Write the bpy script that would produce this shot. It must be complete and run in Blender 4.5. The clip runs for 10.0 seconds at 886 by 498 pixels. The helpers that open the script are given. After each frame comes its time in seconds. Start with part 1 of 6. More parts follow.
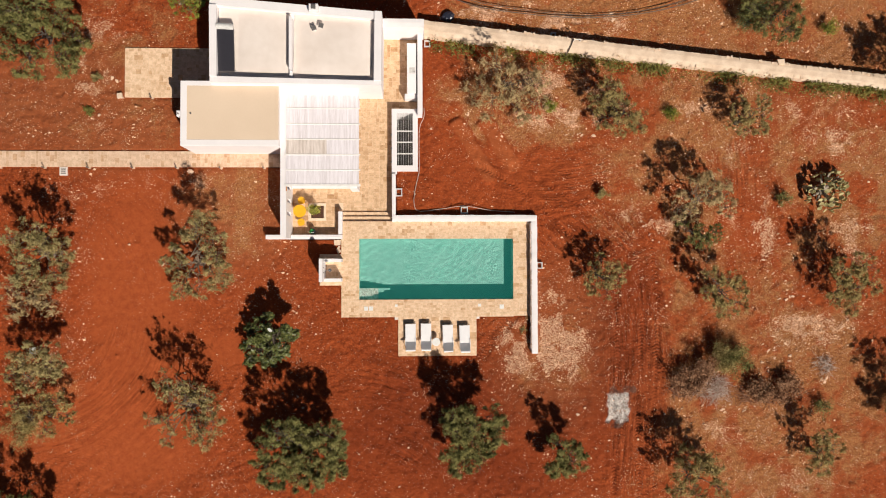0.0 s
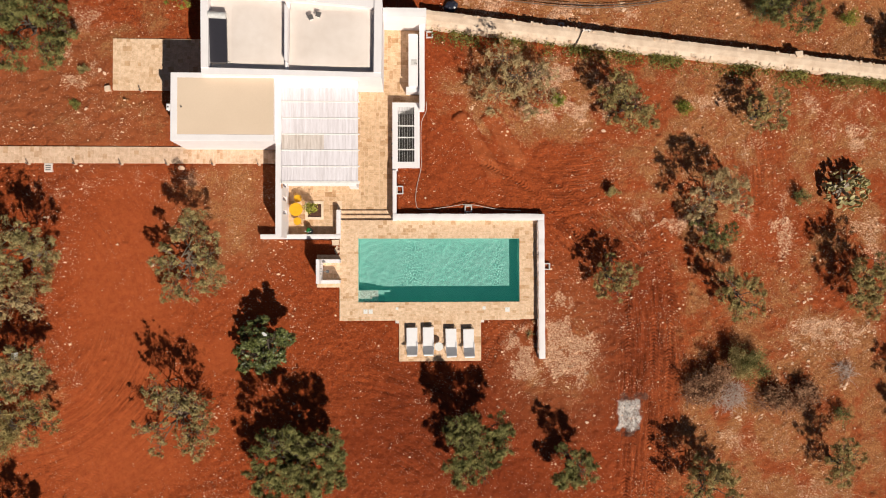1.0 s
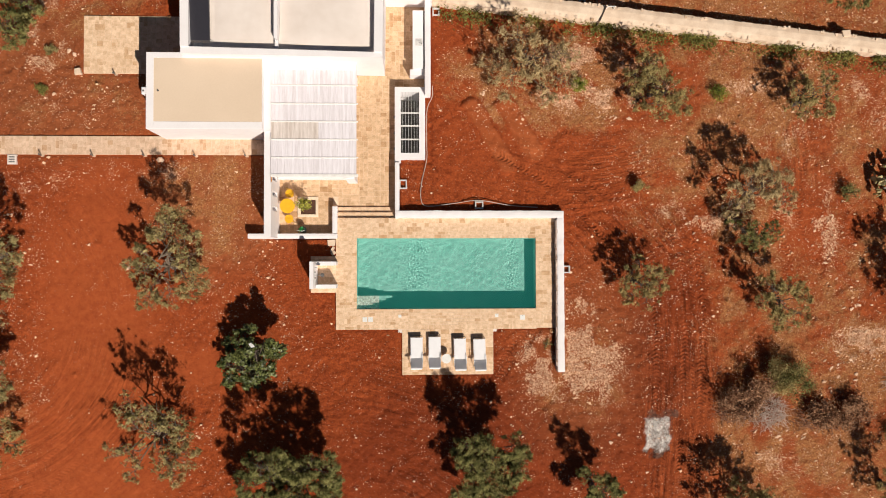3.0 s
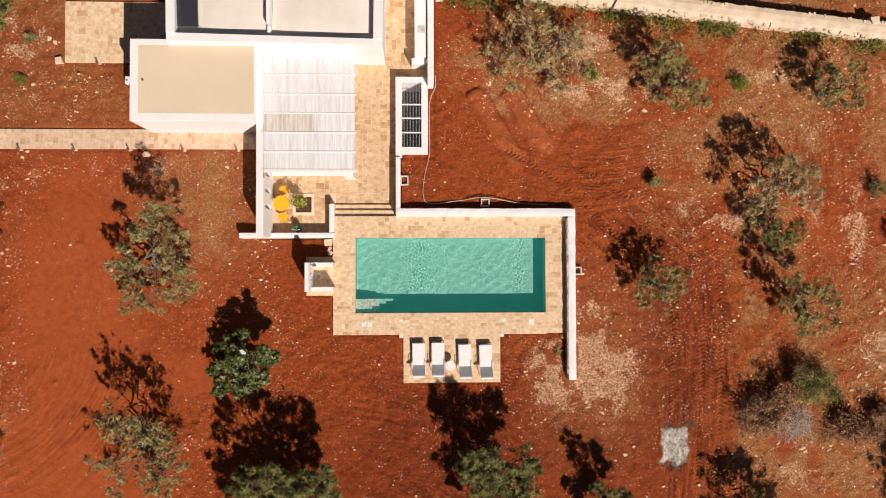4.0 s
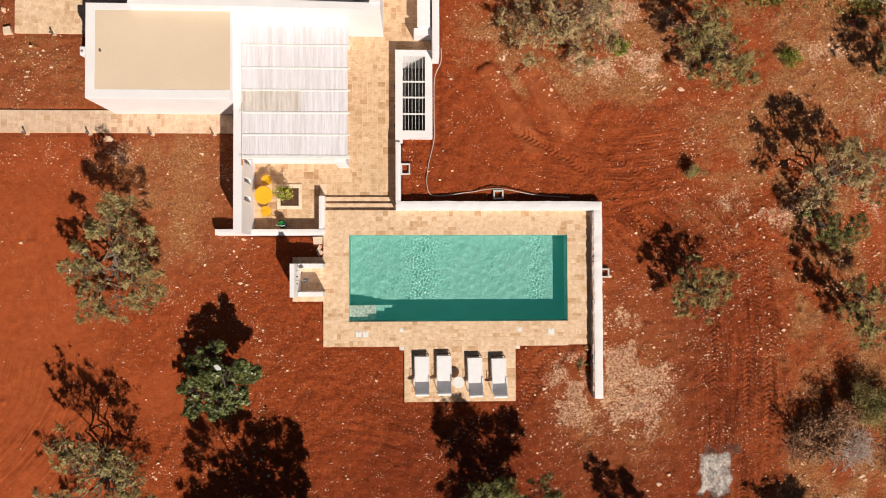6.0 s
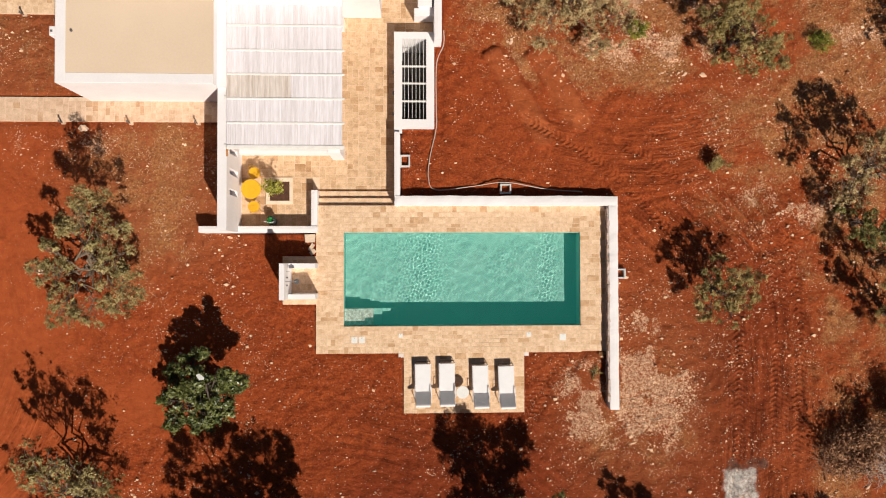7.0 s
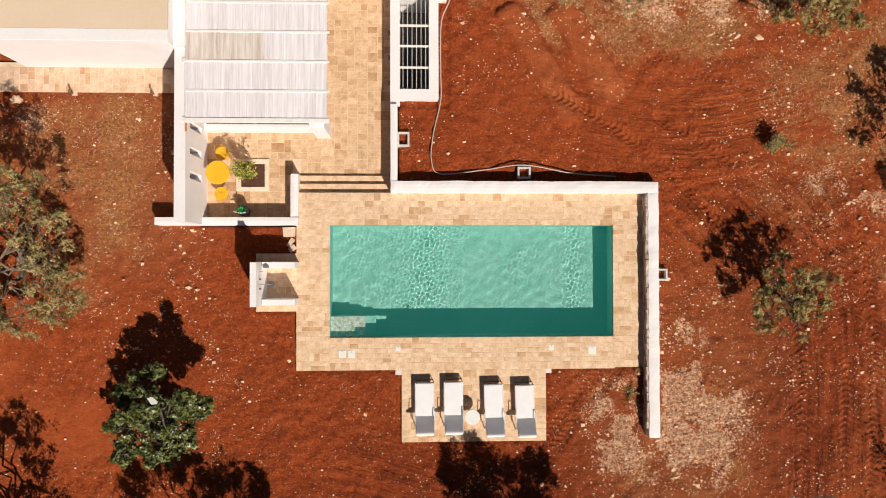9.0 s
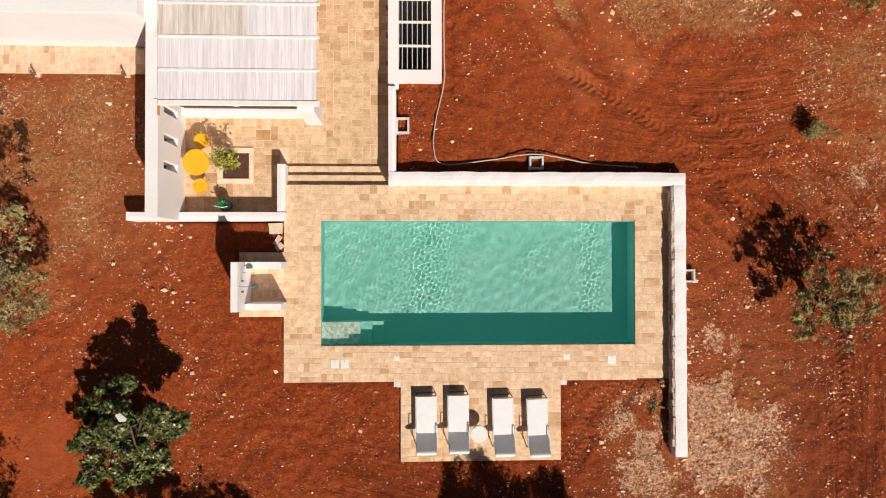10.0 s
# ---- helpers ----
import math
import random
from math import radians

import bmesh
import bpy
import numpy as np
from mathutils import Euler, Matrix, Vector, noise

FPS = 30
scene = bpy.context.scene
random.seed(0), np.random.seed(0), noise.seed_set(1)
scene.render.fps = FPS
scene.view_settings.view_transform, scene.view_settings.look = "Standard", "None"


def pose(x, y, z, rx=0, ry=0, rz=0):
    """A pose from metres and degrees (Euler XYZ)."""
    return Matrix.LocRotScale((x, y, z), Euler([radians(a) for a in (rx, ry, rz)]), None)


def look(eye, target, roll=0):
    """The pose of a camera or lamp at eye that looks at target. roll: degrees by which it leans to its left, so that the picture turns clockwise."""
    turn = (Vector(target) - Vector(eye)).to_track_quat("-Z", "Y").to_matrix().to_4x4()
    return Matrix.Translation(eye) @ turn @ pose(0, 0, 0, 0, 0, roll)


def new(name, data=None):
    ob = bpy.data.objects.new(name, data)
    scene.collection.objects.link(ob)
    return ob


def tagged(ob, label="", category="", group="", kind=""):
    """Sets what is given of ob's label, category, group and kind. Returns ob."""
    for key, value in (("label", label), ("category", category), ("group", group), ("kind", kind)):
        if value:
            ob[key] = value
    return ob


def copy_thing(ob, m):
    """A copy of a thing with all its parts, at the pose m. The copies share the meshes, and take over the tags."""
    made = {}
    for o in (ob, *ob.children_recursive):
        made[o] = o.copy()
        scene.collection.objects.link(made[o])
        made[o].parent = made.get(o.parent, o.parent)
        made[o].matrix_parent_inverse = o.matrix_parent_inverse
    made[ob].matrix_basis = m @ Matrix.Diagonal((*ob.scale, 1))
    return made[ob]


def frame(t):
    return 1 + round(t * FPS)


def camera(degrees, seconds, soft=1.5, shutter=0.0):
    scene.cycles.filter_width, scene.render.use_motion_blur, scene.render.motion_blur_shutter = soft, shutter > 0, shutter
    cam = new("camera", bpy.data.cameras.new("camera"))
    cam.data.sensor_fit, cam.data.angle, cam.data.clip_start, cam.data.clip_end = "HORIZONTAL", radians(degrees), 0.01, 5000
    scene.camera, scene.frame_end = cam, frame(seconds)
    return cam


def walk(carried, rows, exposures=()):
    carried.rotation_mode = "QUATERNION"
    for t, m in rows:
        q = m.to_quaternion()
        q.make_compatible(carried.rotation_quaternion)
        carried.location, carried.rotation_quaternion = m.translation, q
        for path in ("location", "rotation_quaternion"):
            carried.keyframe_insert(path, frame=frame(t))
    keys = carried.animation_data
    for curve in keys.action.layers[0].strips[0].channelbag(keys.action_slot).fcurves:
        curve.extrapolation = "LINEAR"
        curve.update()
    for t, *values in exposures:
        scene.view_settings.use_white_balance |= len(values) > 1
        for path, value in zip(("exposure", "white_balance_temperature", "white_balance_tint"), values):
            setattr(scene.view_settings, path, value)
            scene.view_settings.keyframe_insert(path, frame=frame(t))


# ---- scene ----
cam = camera(62.9, 10.0, soft=1.05)
PATH = [
    (0, -1.414, 0.099, 42.406, 1.427, -2.419, -0.197),
    (0.5, -1.491, 0.135, 41.476, 1.417, -2.474, -0.185),
    (1, -1.559, 0.179, 40.518, 1.402, -2.500, -0.178),
    (1.5, -1.618, 0.228, 39.533, 1.384, -2.505, -0.174),
    (2, -1.669, 0.279, 38.524, 1.363, -2.494, -0.172),
    (2.5, -1.713, 0.330, 37.492, 1.340, -2.475, -0.172),
    (3, -1.752, 0.379, 36.439, 1.317, -2.451, -0.172),
    (3.5, -1.785, 0.424, 35.368, 1.293, -2.427, -0.172),
    (4, -1.814, 0.465, 34.281, 1.269, -2.406, -0.172),
    (4.5, -1.839, 0.500, 33.178, 1.245, -2.389, -0.171),
    (5, -1.860, 0.529, 32.064, 1.222, -2.380, -0.168),
    (5.5, -1.878, 0.552, 30.938, 1.198, -2.378, -0.164),
    (6, -1.894, 0.569, 29.804, 1.174, -2.384, -0.158),
    (6.5, -1.906, 0.581, 28.664, 1.149, -2.396, -0.151),
    (7, -1.916, 0.588, 27.519, 1.122, -2.414, -0.143),
    (7.5, -1.924, 0.592, 26.372, 1.093, -2.434, -0.133),
    (8, -1.930, 0.595, 25.225, 1.060, -2.454, -0.123),
    (8.5, -1.932, 0.599, 24.079, 1.022, -2.470, -0.113),
    (9, -1.932, 0.606, 22.938, 0.978, -2.476, -0.103),
    (9.5, -1.929, 0.618, 21.803, 0.926, -2.467, -0.094),
    (10, -1.922, 0.640, 20.676, 0.865, -2.437, -0.088),
]
walk(cam, [(t, pose(x, y, z, rx, ry, rz)) for t, x, y, z, rx, ry, rz in PATH])

# ---- world and light ----
SHADOW = Vector((-0.49, 0.92, -1.0))          # way of the sunlight, per metre of fall
world = bpy.data.worlds.new("sky")
scene.world = world
world.use_nodes = True
sky = world.node_tree.nodes.new("ShaderNodeTexSky")
sky.sky_type, sky.sun_disc = "NISHITA", False
sky.sun_elevation, sky.sun_rotation = radians(43.8), radians(152)
sky_out = world.node_tree.nodes["Background"]
sky_out.inputs["Strength"].default_value = 0.023
world.node_tree.links.new(sky.outputs[0], sky_out.inputs["Color"])
sun = new("sun", bpy.data.lights.new("sun", "SUN"))
sun.data.energy, sun.data.angle, sun.data.color = 4.9, radians(0.5), (1.0, 0.92, 0.80)
sun.data.cycles.is_caustics_light = True
sun.matrix_world = look((30, -56, 61), Vector((30, -56, 61)) + SHADOW)
scene.view_settings.exposure = 0.12


# ---- materials ----
def material(name, low, high, scale=3.0, rough=0.85, bump=0.3, fine=40.0, spread=0.0, metal=0.0, island=False, third=None, stretch=None, apart=False):
    """Two-scale mottled surface: low and high colours, blended by broad noise, with a fine grain and relief."""
    m = bpy.data.materials.new(name)
    m.use_nodes = True
    nt = m.node_tree
    bsdf = nt.nodes["Principled BSDF"]
    co = nt.nodes.new("ShaderNodeNewGeometry")
    rnd = co.outputs["Random Per Island"] if island else nt.nodes.new("ShaderNodeObjectInfo").outputs["Random"]
    place = co.outputs["Position"]
    if apart:
        shift = nt.nodes.new("ShaderNodeVectorMath")
        shift.operation = "MULTIPLY_ADD"
        shift.inputs[1].default_value = (31.0, 57.0, 0.0)
        nt.links.new(rnd, shift.inputs[0])
        nt.links.new(place, shift.inputs[2])
        place = shift.outputs[0]
    def noise_node(s, detail=4.0):
        n = nt.nodes.new("ShaderNodeTexNoise")
        n.inputs["Scale"].default_value, n.inputs["Detail"].default_value = s, detail
        if stretch:
            mp = nt.nodes.new("ShaderNodeMapping")
            mp.inputs["Scale"].default_value = stretch
            nt.links.new(place, mp.inputs["Vector"])
            nt.links.new(mp.outputs[0], n.inputs["Vector"])
        else:
            nt.links.new(place, n.inputs["Vector"])
        return n
    broad, grain = noise_node(scale), noise_node(fine)
    add = nt.nodes.new("ShaderNodeMath")
    add.operation = "MULTIPLY_ADD"
    nt.links.new(grain.outputs["Fac"], add.inputs[0])
    add.inputs[1].default_value = 0.6
    nt.links.new(broad.outputs["Fac"], add.inputs[2])
    ramp = nt.nodes.new("ShaderNodeValToRGB")
    ramp.color_ramp.elements[0].position, ramp.color_ramp.elements[1].position = 0.55, 1.05
    ramp.color_ramp.elements[0].color, ramp.color_ramp.elements[1].color = (*low, 1), (*high, 1)
    nt.links.new(add.outputs[0], ramp.inputs[0])
    colour = ramp.outputs[0]
    if spread:
        pick = nt.nodes.new("ShaderNodeValToRGB")
        a, b = 1.0 - spread, 1.0 + spread * 0.35
        pick.color_ramp.elements[0].color = (a, a * 0.88, a * 0.74, 1)
        pick.color_ramp.elements[1].color = (b, b, b, 1)
        e = pick.color_ramp.elements.new(0.16)
        e.color = (1, 0.97, 0.94, 1)
        e = pick.color_ramp.elements.new(0.07)
        e.color = third or (a, a * 0.88, a * 0.74, 1)
        mul = nt.nodes.new("ShaderNodeMix")
        mul.data_type, mul.blend_type = "RGBA", "MULTIPLY"
        mul.inputs[0].default_value = 1.0
        nt.links.new(rnd, pick.inputs[0])
        nt.links.new(colour, mul.inputs[6])
        nt.links.new(pick.outputs[0], mul.inputs[7])
        colour = mul.outputs[2]
    nt.links.new(colour, bsdf.inputs["Base Color"])
    bsdf.inputs["Roughness"].default_value, bsdf.inputs["Metallic"].default_value = rough, metal
    if bump:
        bp = nt.nodes.new("ShaderNodeBump")
        bp.inputs["Strength"].default_value, bp.inputs["Distance"].default_value = bump, 0.02
        nt.links.new(add.outputs[0], bp.inputs["Height"])
        nt.links.new(bp.outputs[0], bsdf.inputs["Normal"])
    return m


def plain(name, colour, rough=0.5, metal=0.0):
    d = tuple(c * 0.88 for c in colour)
    return material(name, d, colour, 6.0, rough, 0.05, 60.0, metal=metal)


M_white = material("lime_wash", (0.75, 0.705, 0.71), (0.81, 0.77, 0.775), 1.2, 0.9, 0.12, 18.0)
M_roof = material("roof_screed_tan", (0.65, 0.50, 0.37), (0.70, 0.545, 0.41), 0.5, 0.9, 0.04, 14.0)
M_vault = material("roof_screed_cream", (0.685, 0.59, 0.53), (0.76, 0.67, 0.615), 0.45, 0.9, 0.02, 2.4)
M_tile = material("sandstone", (0.53, 0.34, 0.20), (0.79, 0.575, 0.40), 4.0, 0.85, 0.35, 21.0, spread=0.17, apart=True)
M_tile_far = material("sandstone_joined", (0.53, 0.34, 0.20), (0.79, 0.575, 0.40), 4.0, 0.85, 0.35, 21.0, spread=0.17, island=True, apart=True)
M_edging = material("cream_edging", (0.66, 0.51, 0.37), (0.82, 0.66, 0.51), 4.0, 0.85, 0.3, 24.0)
M_terrace = material("terrace_stone", (0.45, 0.28, 0.152), (0.715, 0.495, 0.32), 3.0, 0.85, 0.35, 17.0, spread=0.20, apart=True)
M_terrace_far = material("terrace_stone_joined", (0.45, 0.28, 0.152), (0.715, 0.495, 0.32), 3.0, 0.85, 0.35, 17.0, spread=0.20, island=True, apart=True)
M_path = material("cream_paving", (0.50, 0.325, 0.215), (0.72, 0.515, 0.375), 3.0, 0.85, 0.35, 26.0, spread=0.15, apart=True)
M_path_far = material("cream_paving_joined", (0.50, 0.325, 0.215), (0.72, 0.515, 0.375), 3.0, 0.85, 0.35, 26.0, spread=0.15, island=True, apart=True)
M_grout = material("joint_mortar", (0.60, 0.425, 0.285), (0.80, 0.61, 0.45), 4.0, 0.95, 0.3, 40.0)
M_stone = material("limestone", (0.36, 0.26, 0.225), (0.62, 0.50, 0.45), 5.0, 0.9, 0.5, 30.0, spread=0.3)
M_pebble = material("pale_stone", (0.60, 0.36, 0.21), (0.88, 0.64, 0.45), 6.0, 0.9, 0.4, 40.0, spread=0.55, island=True, third=(0.7, 0.35, 0.2, 1))
M_wallstone = material("field_wall_stone", (0.60, 0.44, 0.32), (0.78, 0.62, 0.48), 2.0, 0.95, 0.6, 22.0, spread=0.2, island=True)
M_soil_dark = material("planter_soil", (0.05, 0.022, 0.012), (0.11, 0.045, 0.025), 9.0, 0.95, 0.8, 60.0)
M_cane = material("cane_mat", (0.62, 0.565, 0.585), (0.82, 0.77, 0.81), 0.8, 0.85, 0.15, 4.0, stretch=(13.0, 0.7, 1.0))
M_cane_tan = material("weathered_cane_mat", (0.47, 0.385, 0.335), (0.75, 0.665, 0.62), 0.8, 0.85, 0.15, 4.0, stretch=(13.0, 0.7, 1.0))
M_wood_white = material("painted_wood", (0.72, 0.68, 0.65), (0.82, 0.79, 0.76), 4.0, 0.6, 0.2, 30.0)
M_bar = material("galvanised_bar", (0.50, 0.48, 0.46), (0.66, 0.64, 0.62), 8.0, 0.45, 0.1, 60.0)
M_pit = material("pit_concrete", (0.10, 0.085, 0.075), (0.17, 0.15, 0.13), 3.0, 0.95, 0.3, 20.0)
M_yellow = plain("yellow_enamel", (0.80, 0.42, 0.012), 0.5)
M_sling = material("white_sling", (0.86, 0.84, 0.85), (0.92, 0.90, 0.91), 5.0, 0.8, 0.1, 200.0)
thin, mixer = M_sling.node_tree.nodes.new("ShaderNodeBsdfTranslucent"), M_sling.node_tree.nodes.new("ShaderNodeMixShader")
thin.inputs["Color"].default_value, mixer.inputs[0].default_value = (0.85, 0.86, 0.93, 1), 0.16
for a, b in ((M_sling.node_tree.nodes["Principled BSDF"], 1), (thin, 2)):
    M_sling.node_tree.links.new(a.outputs[0], mixer.inputs[b])
M_sling.node_tree.links.new(mixer.outputs[0], M_sling.node_tree.nodes["Material Output"].inputs["Surface"])
M_slab = material("limestone_slab", (0.58, 0.36, 0.235), (0.82, 0.59, 0.43), 5.0, 0.95, 0.6, 24.0, spread=0.2)
M_grey_metal = plain("grey_metal", (0.17, 0.155, 0.15), 0.45, 0.3)
M_chrome = plain("chrome", (0.55, 0.55, 0.56), 0.35, 0.5)
M_white_plastic = plain("white_plastic", (0.78, 0.76, 0.73), 0.5)
M_black = plain("black_plastic", (0.025, 0.025, 0.027), 0.5)
M_sack = plain("dark_blue_plastic", (0.03, 0.032, 0.05), 0.35)
M_hose = plain("pale_hose", (0.52, 0.42, 0.36), 0.5)
M_pipe = plain("dark_pipe", (0.12, 0.085, 0.065), 0.6)
M_green = plain("green_plastic", (0.02, 0.30, 0.06), 0.45)
M_panel = plain("collector_glass", (0.032, 0.030, 0.038), 0.35)
M_terracotta = plain("terracotta", (0.50, 0.22, 0.08), 0.8)
M_bark = material("olive_bark", (0.20, 0.155, 0.12), (0.46, 0.39, 0.32), 6.0, 0.95, 0.8, 30.0)
M_bark_mid = material("weathered_bark", (0.095, 0.066, 0.046), (0.23, 0.17, 0.12), 6.0, 0.95, 0.8, 30.0)
M_bark_dark = material("dark_bark", (0.06, 0.04, 0.03), (0.12, 0.09, 0.07), 6.0, 0.95, 0.8, 30.0)
M_twig = material("dead_wood", (0.34, 0.25, 0.20), (0.62, 0.50, 0.43), 5.0, 0.95, 0.4, 30.0)


def leaf_material(name, low, high):
    m = material(name, low, high, 2.4, 0.75, 0.0, 7.0, spread=0.42, island=True)
    nt = m.node_tree
    bsdf = nt.nodes["Principled BSDF"]
    bsdf.inputs["Specular IOR Level"].default_value = 0.12
    # steep tone contrast paints shaded depths and light tips into the foliage
    tones = nt.nodes["Color Ramp"].color_ramp.elements
    tones[0].position, tones[1].position = 0.64, 0.94
    thin, mixer = nt.nodes.new("ShaderNodeBsdfTranslucent"), nt.nodes.new("ShaderNodeMixShader")
    nt.links.new(bsdf.inputs["Base Color"].links[0].from_socket, thin.inputs["Color"])
    mixer.inputs[0].default_value = 0.12
    nt.links.new(bsdf.outputs[0], mixer.inputs[1])
    nt.links.new(thin.outputs[0], mixer.inputs[2])
    nt.links.new(mixer.outputs[0], nt.nodes["Material Output"].inputs["Surface"])
    return m


M_olive = leaf_material("olive_leaf", (0.066, 0.068, 0.018), (0.285, 0.265, 0.098))
M_olive_grey = leaf_material("grey_olive_leaf", (0.165, 0.135, 0.050), (0.44, 0.358, 0.165))
M_olive_dry = leaf_material("dry_olive_leaf", (0.29, 0.21, 0.095), (0.57, 0.435, 0.235))
M_olive_mid = leaf_material("faded_olive_leaf", (0.185, 0.147, 0.050), (0.43, 0.34, 0.145))
M_dead = leaf_material("dead_leaf", (0.17, 0.080, 0.043), (0.45, 0.26, 0.155))
M_citrus = leaf_material("dark_glossy_leaf", (0.035, 0.050, 0.012), (0.20, 0.22, 0.07))
gloss = M_citrus.node_tree.nodes["Principled BSDF"]
gloss.inputs["Specular IOR Level"].default_value, gloss.inputs["Roughness"].default_value = 0.5, 0.38
M_fresh = leaf_material("fresh_leaf", (0.11, 0.13, 0.02), (0.32, 0.32, 0.06))
M_weed = leaf_material("weed_leaf", (0.085, 0.085, 0.018), (0.27, 0.245, 0.07))
M_pad = leaf_material("cactus_pad", (0.26, 0.24, 0.10), (0.56, 0.49, 0.27))
M_pale_green = leaf_material("pale_green_leaf", (0.20, 0.22, 0.03), (0.52, 0.50, 0.11))
M_wisp = leaf_material("bleached_straw", (0.56, 0.31, 0.18), (0.82, 0.57, 0.40))
M_cuttings = material("dry_cuttings", (0.12, 0.05, 0.028), (0.38, 0.19, 0.11), 2.0, 0.95, 0.4, 20.0)
M_straw = leaf_material("straw", (0.37, 0.17, 0.07), (0.65, 0.37, 0.18))


def soil_material():
    """Red earth with straw-covered, driven and stony parts, as the ground's attributes give them."""
    m = bpy.data.materials.new("red_earth")
    m.use_nodes = True
    nt = m.node_tree
    bsdf = nt.nodes["Principled BSDF"]
    pos = nt.nodes.new("ShaderNodeNewGeometry").outputs["Position"]
    def tex(s, detail=6.0, rough=0.6):
        n = nt.nodes.new("ShaderNodeTexNoise")
        n.inputs["Scale"].default_value, n.inputs["Detail"].default_value, n.inputs["Roughness"].default_value = s, detail, rough
        nt.links.new(pos, n.inputs["Vector"])
        return n.outputs["Fac"]
    def ramp(fac, a, b, ca, cb):
        r = nt.nodes.new("ShaderNodeValToRGB")
        r.color_ramp.elements[0].position, r.color_ramp.elements[1].position = a, b
        r.color_ramp.elements[0].color, r.color_ramp.elements[1].color = (*ca, 1), (*cb, 1)
        nt.links.new(fac, r.inputs[0])
        return r.outputs[0]
    def mix(fac, a, b):
        x = nt.nodes.new("ShaderNodeMix")
        x.data_type = "RGBA"
        nt.links.new(fac, x.inputs[0])
        nt.links.new(a, x.inputs[6])
        nt.links.new(b, x.inputs[7])
        return x.outputs[2]
    def math_node(op, a, b):
        x = nt.nodes.new("ShaderNodeMath")
        x.operation, x.use_clamp = op, True
        for k, v in enumerate((a, b)):
            if isinstance(v, float):
                x.inputs[k].default_value = v
            else:
                nt.links.new(v, x.inputs[k])
        return x.outputs[0]
    def attr(n):
        a = nt.nodes.new("ShaderNodeAttribute")
        a.attribute_name = n
        return a.outputs["Fac"]
    fine, mid = tex(7.0), tex(1.1)
    red = ramp(mid, 0.3, 0.72, (0.240, 0.0385, 0.0094), (0.358, 0.069, 0.0166))
    clod = ramp(fine, 0.32, 0.68, (0.150, 0.0228, 0.0058), (0.445, 0.098, 0.0255))
    half = nt.nodes.new("ShaderNodeValue")
    half.outputs[0].default_value = 0.5
    red = mix(half.outputs[0], red, clod)
    def product(a, b):
        x = nt.nodes.new("ShaderNodeMix")
        x.data_type, x.blend_type = "RGBA", "MULTIPLY"
        x.inputs[0].default_value = 1.0
        nt.links.new(a, x.inputs[6])
        nt.links.new(b, x.inputs[7])
        return x.outputs[2]
    grain = ramp(tex(16.0, 9.0, 0.78), 0.34, 0.66, (0.60, 0.57, 0.55), (1.40, 1.44, 1.48))
    # lines left by harrow and wheels, long in the way of driving
    across = nt.nodes.new("ShaderNodeCombineXYZ")
    nt.links.new(attr("run_across"), across.inputs[0])
    nt.links.new(attr("run_along"), across.inputs[1])
    def drawn(sx, sy, detail):
        mp = nt.nodes.new("ShaderNodeMapping")
        mp.inputs["Scale"].default_value = (sx, sy, 1.0)
        nt.links.new(across.outputs[0], mp.inputs["Vector"])
        n = nt.nodes.new("ShaderNodeTexNoise")
        n.inputs["Scale"].default_value, n.inputs["Detail"].default_value, n.inputs["Roughness"].default_value = 1.0, detail, 0.65
        nt.links.new(mp.outputs[0], n.inputs["Vector"])
        return n.outputs["Fac"]
    furrow = drawn(5.5, 0.42, 5.0)
    lines = ramp(furrow, 0.38, 0.62, (0.62, 0.58, 0.55), (1.30, 1.38, 1.44))
    # grain contrast and dark pits put small clod shadows into the colour
    red = product(red, grain)
    red = product(red, ramp(tex(8.5, 10.0, 0.8), 0.33, 0.47, (0.56, 0.52, 0.50), (1.06, 1.06, 1.06)))
    smooth_earth = ramp(tex(3.0, 10.0, 0.75), 0.3, 0.7, (0.262, 0.048, 0.0138), (0.395, 0.090, 0.0255))
    red = mix(attr("driven"), red, smooth_earth)
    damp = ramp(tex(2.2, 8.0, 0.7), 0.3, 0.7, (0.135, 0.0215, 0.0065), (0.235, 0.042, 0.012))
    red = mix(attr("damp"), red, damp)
    brown = ramp(tex(4.0, 10.0, 0.75), 0.3, 0.7, (0.24, 0.066, 0.023), (0.40, 0.132, 0.051))
    red = mix(attr("brown"), red, brown)
    loose = ramp(tex(6.0, 10.0, 0.75), 0.3, 0.7, (0.31, 0.078, 0.025), (0.48, 0.138, 0.047))
    red = mix(attr("fresh"), red, loose)
    red = mix(attr("rake"), red, product(red, lines))
    straw = ramp(tex(11.0, 10.0, 0.8), 0.36, 0.64, (0.170, 0.043, 0.0135), (0.52, 0.232, 0.090))
    def broken(name, scale, a, b, deep=2.4):
        """An attribute with a ragged edge."""
        n = nt.nodes.new("ShaderNodeMath")
        n.operation = "MULTIPLY_ADD"
        nt.links.new(tex(scale, 12.0, 0.8), n.inputs[0])
        n.inputs[1].default_value, n.inputs[2].default_value = deep, -0.5 * deep
        t = nt.nodes.new("ShaderNodeMath")
        t.operation = "ADD"
        nt.links.new(n.outputs[0], t.inputs[0])
        nt.links.new(attr(name), t.inputs[1])
        return ramp(t.outputs[0], a, b, (0, 0, 0), (1, 1, 1))
    s = broken("straw", 5.5, 0.38, 1.55)
    colour = mix(s, red, straw)
    bleached = ramp(tex(10.0, 10.0, 0.8), 0.38, 0.63, (0.27, 0.082, 0.031), (0.87, 0.555, 0.365))
    p = broken("pale", 10.0, 0.70, 1.10, 4.2)
    colour = mix(p, colour, bleached)
    v = nt.nodes.new("ShaderNodeTexVoronoi")
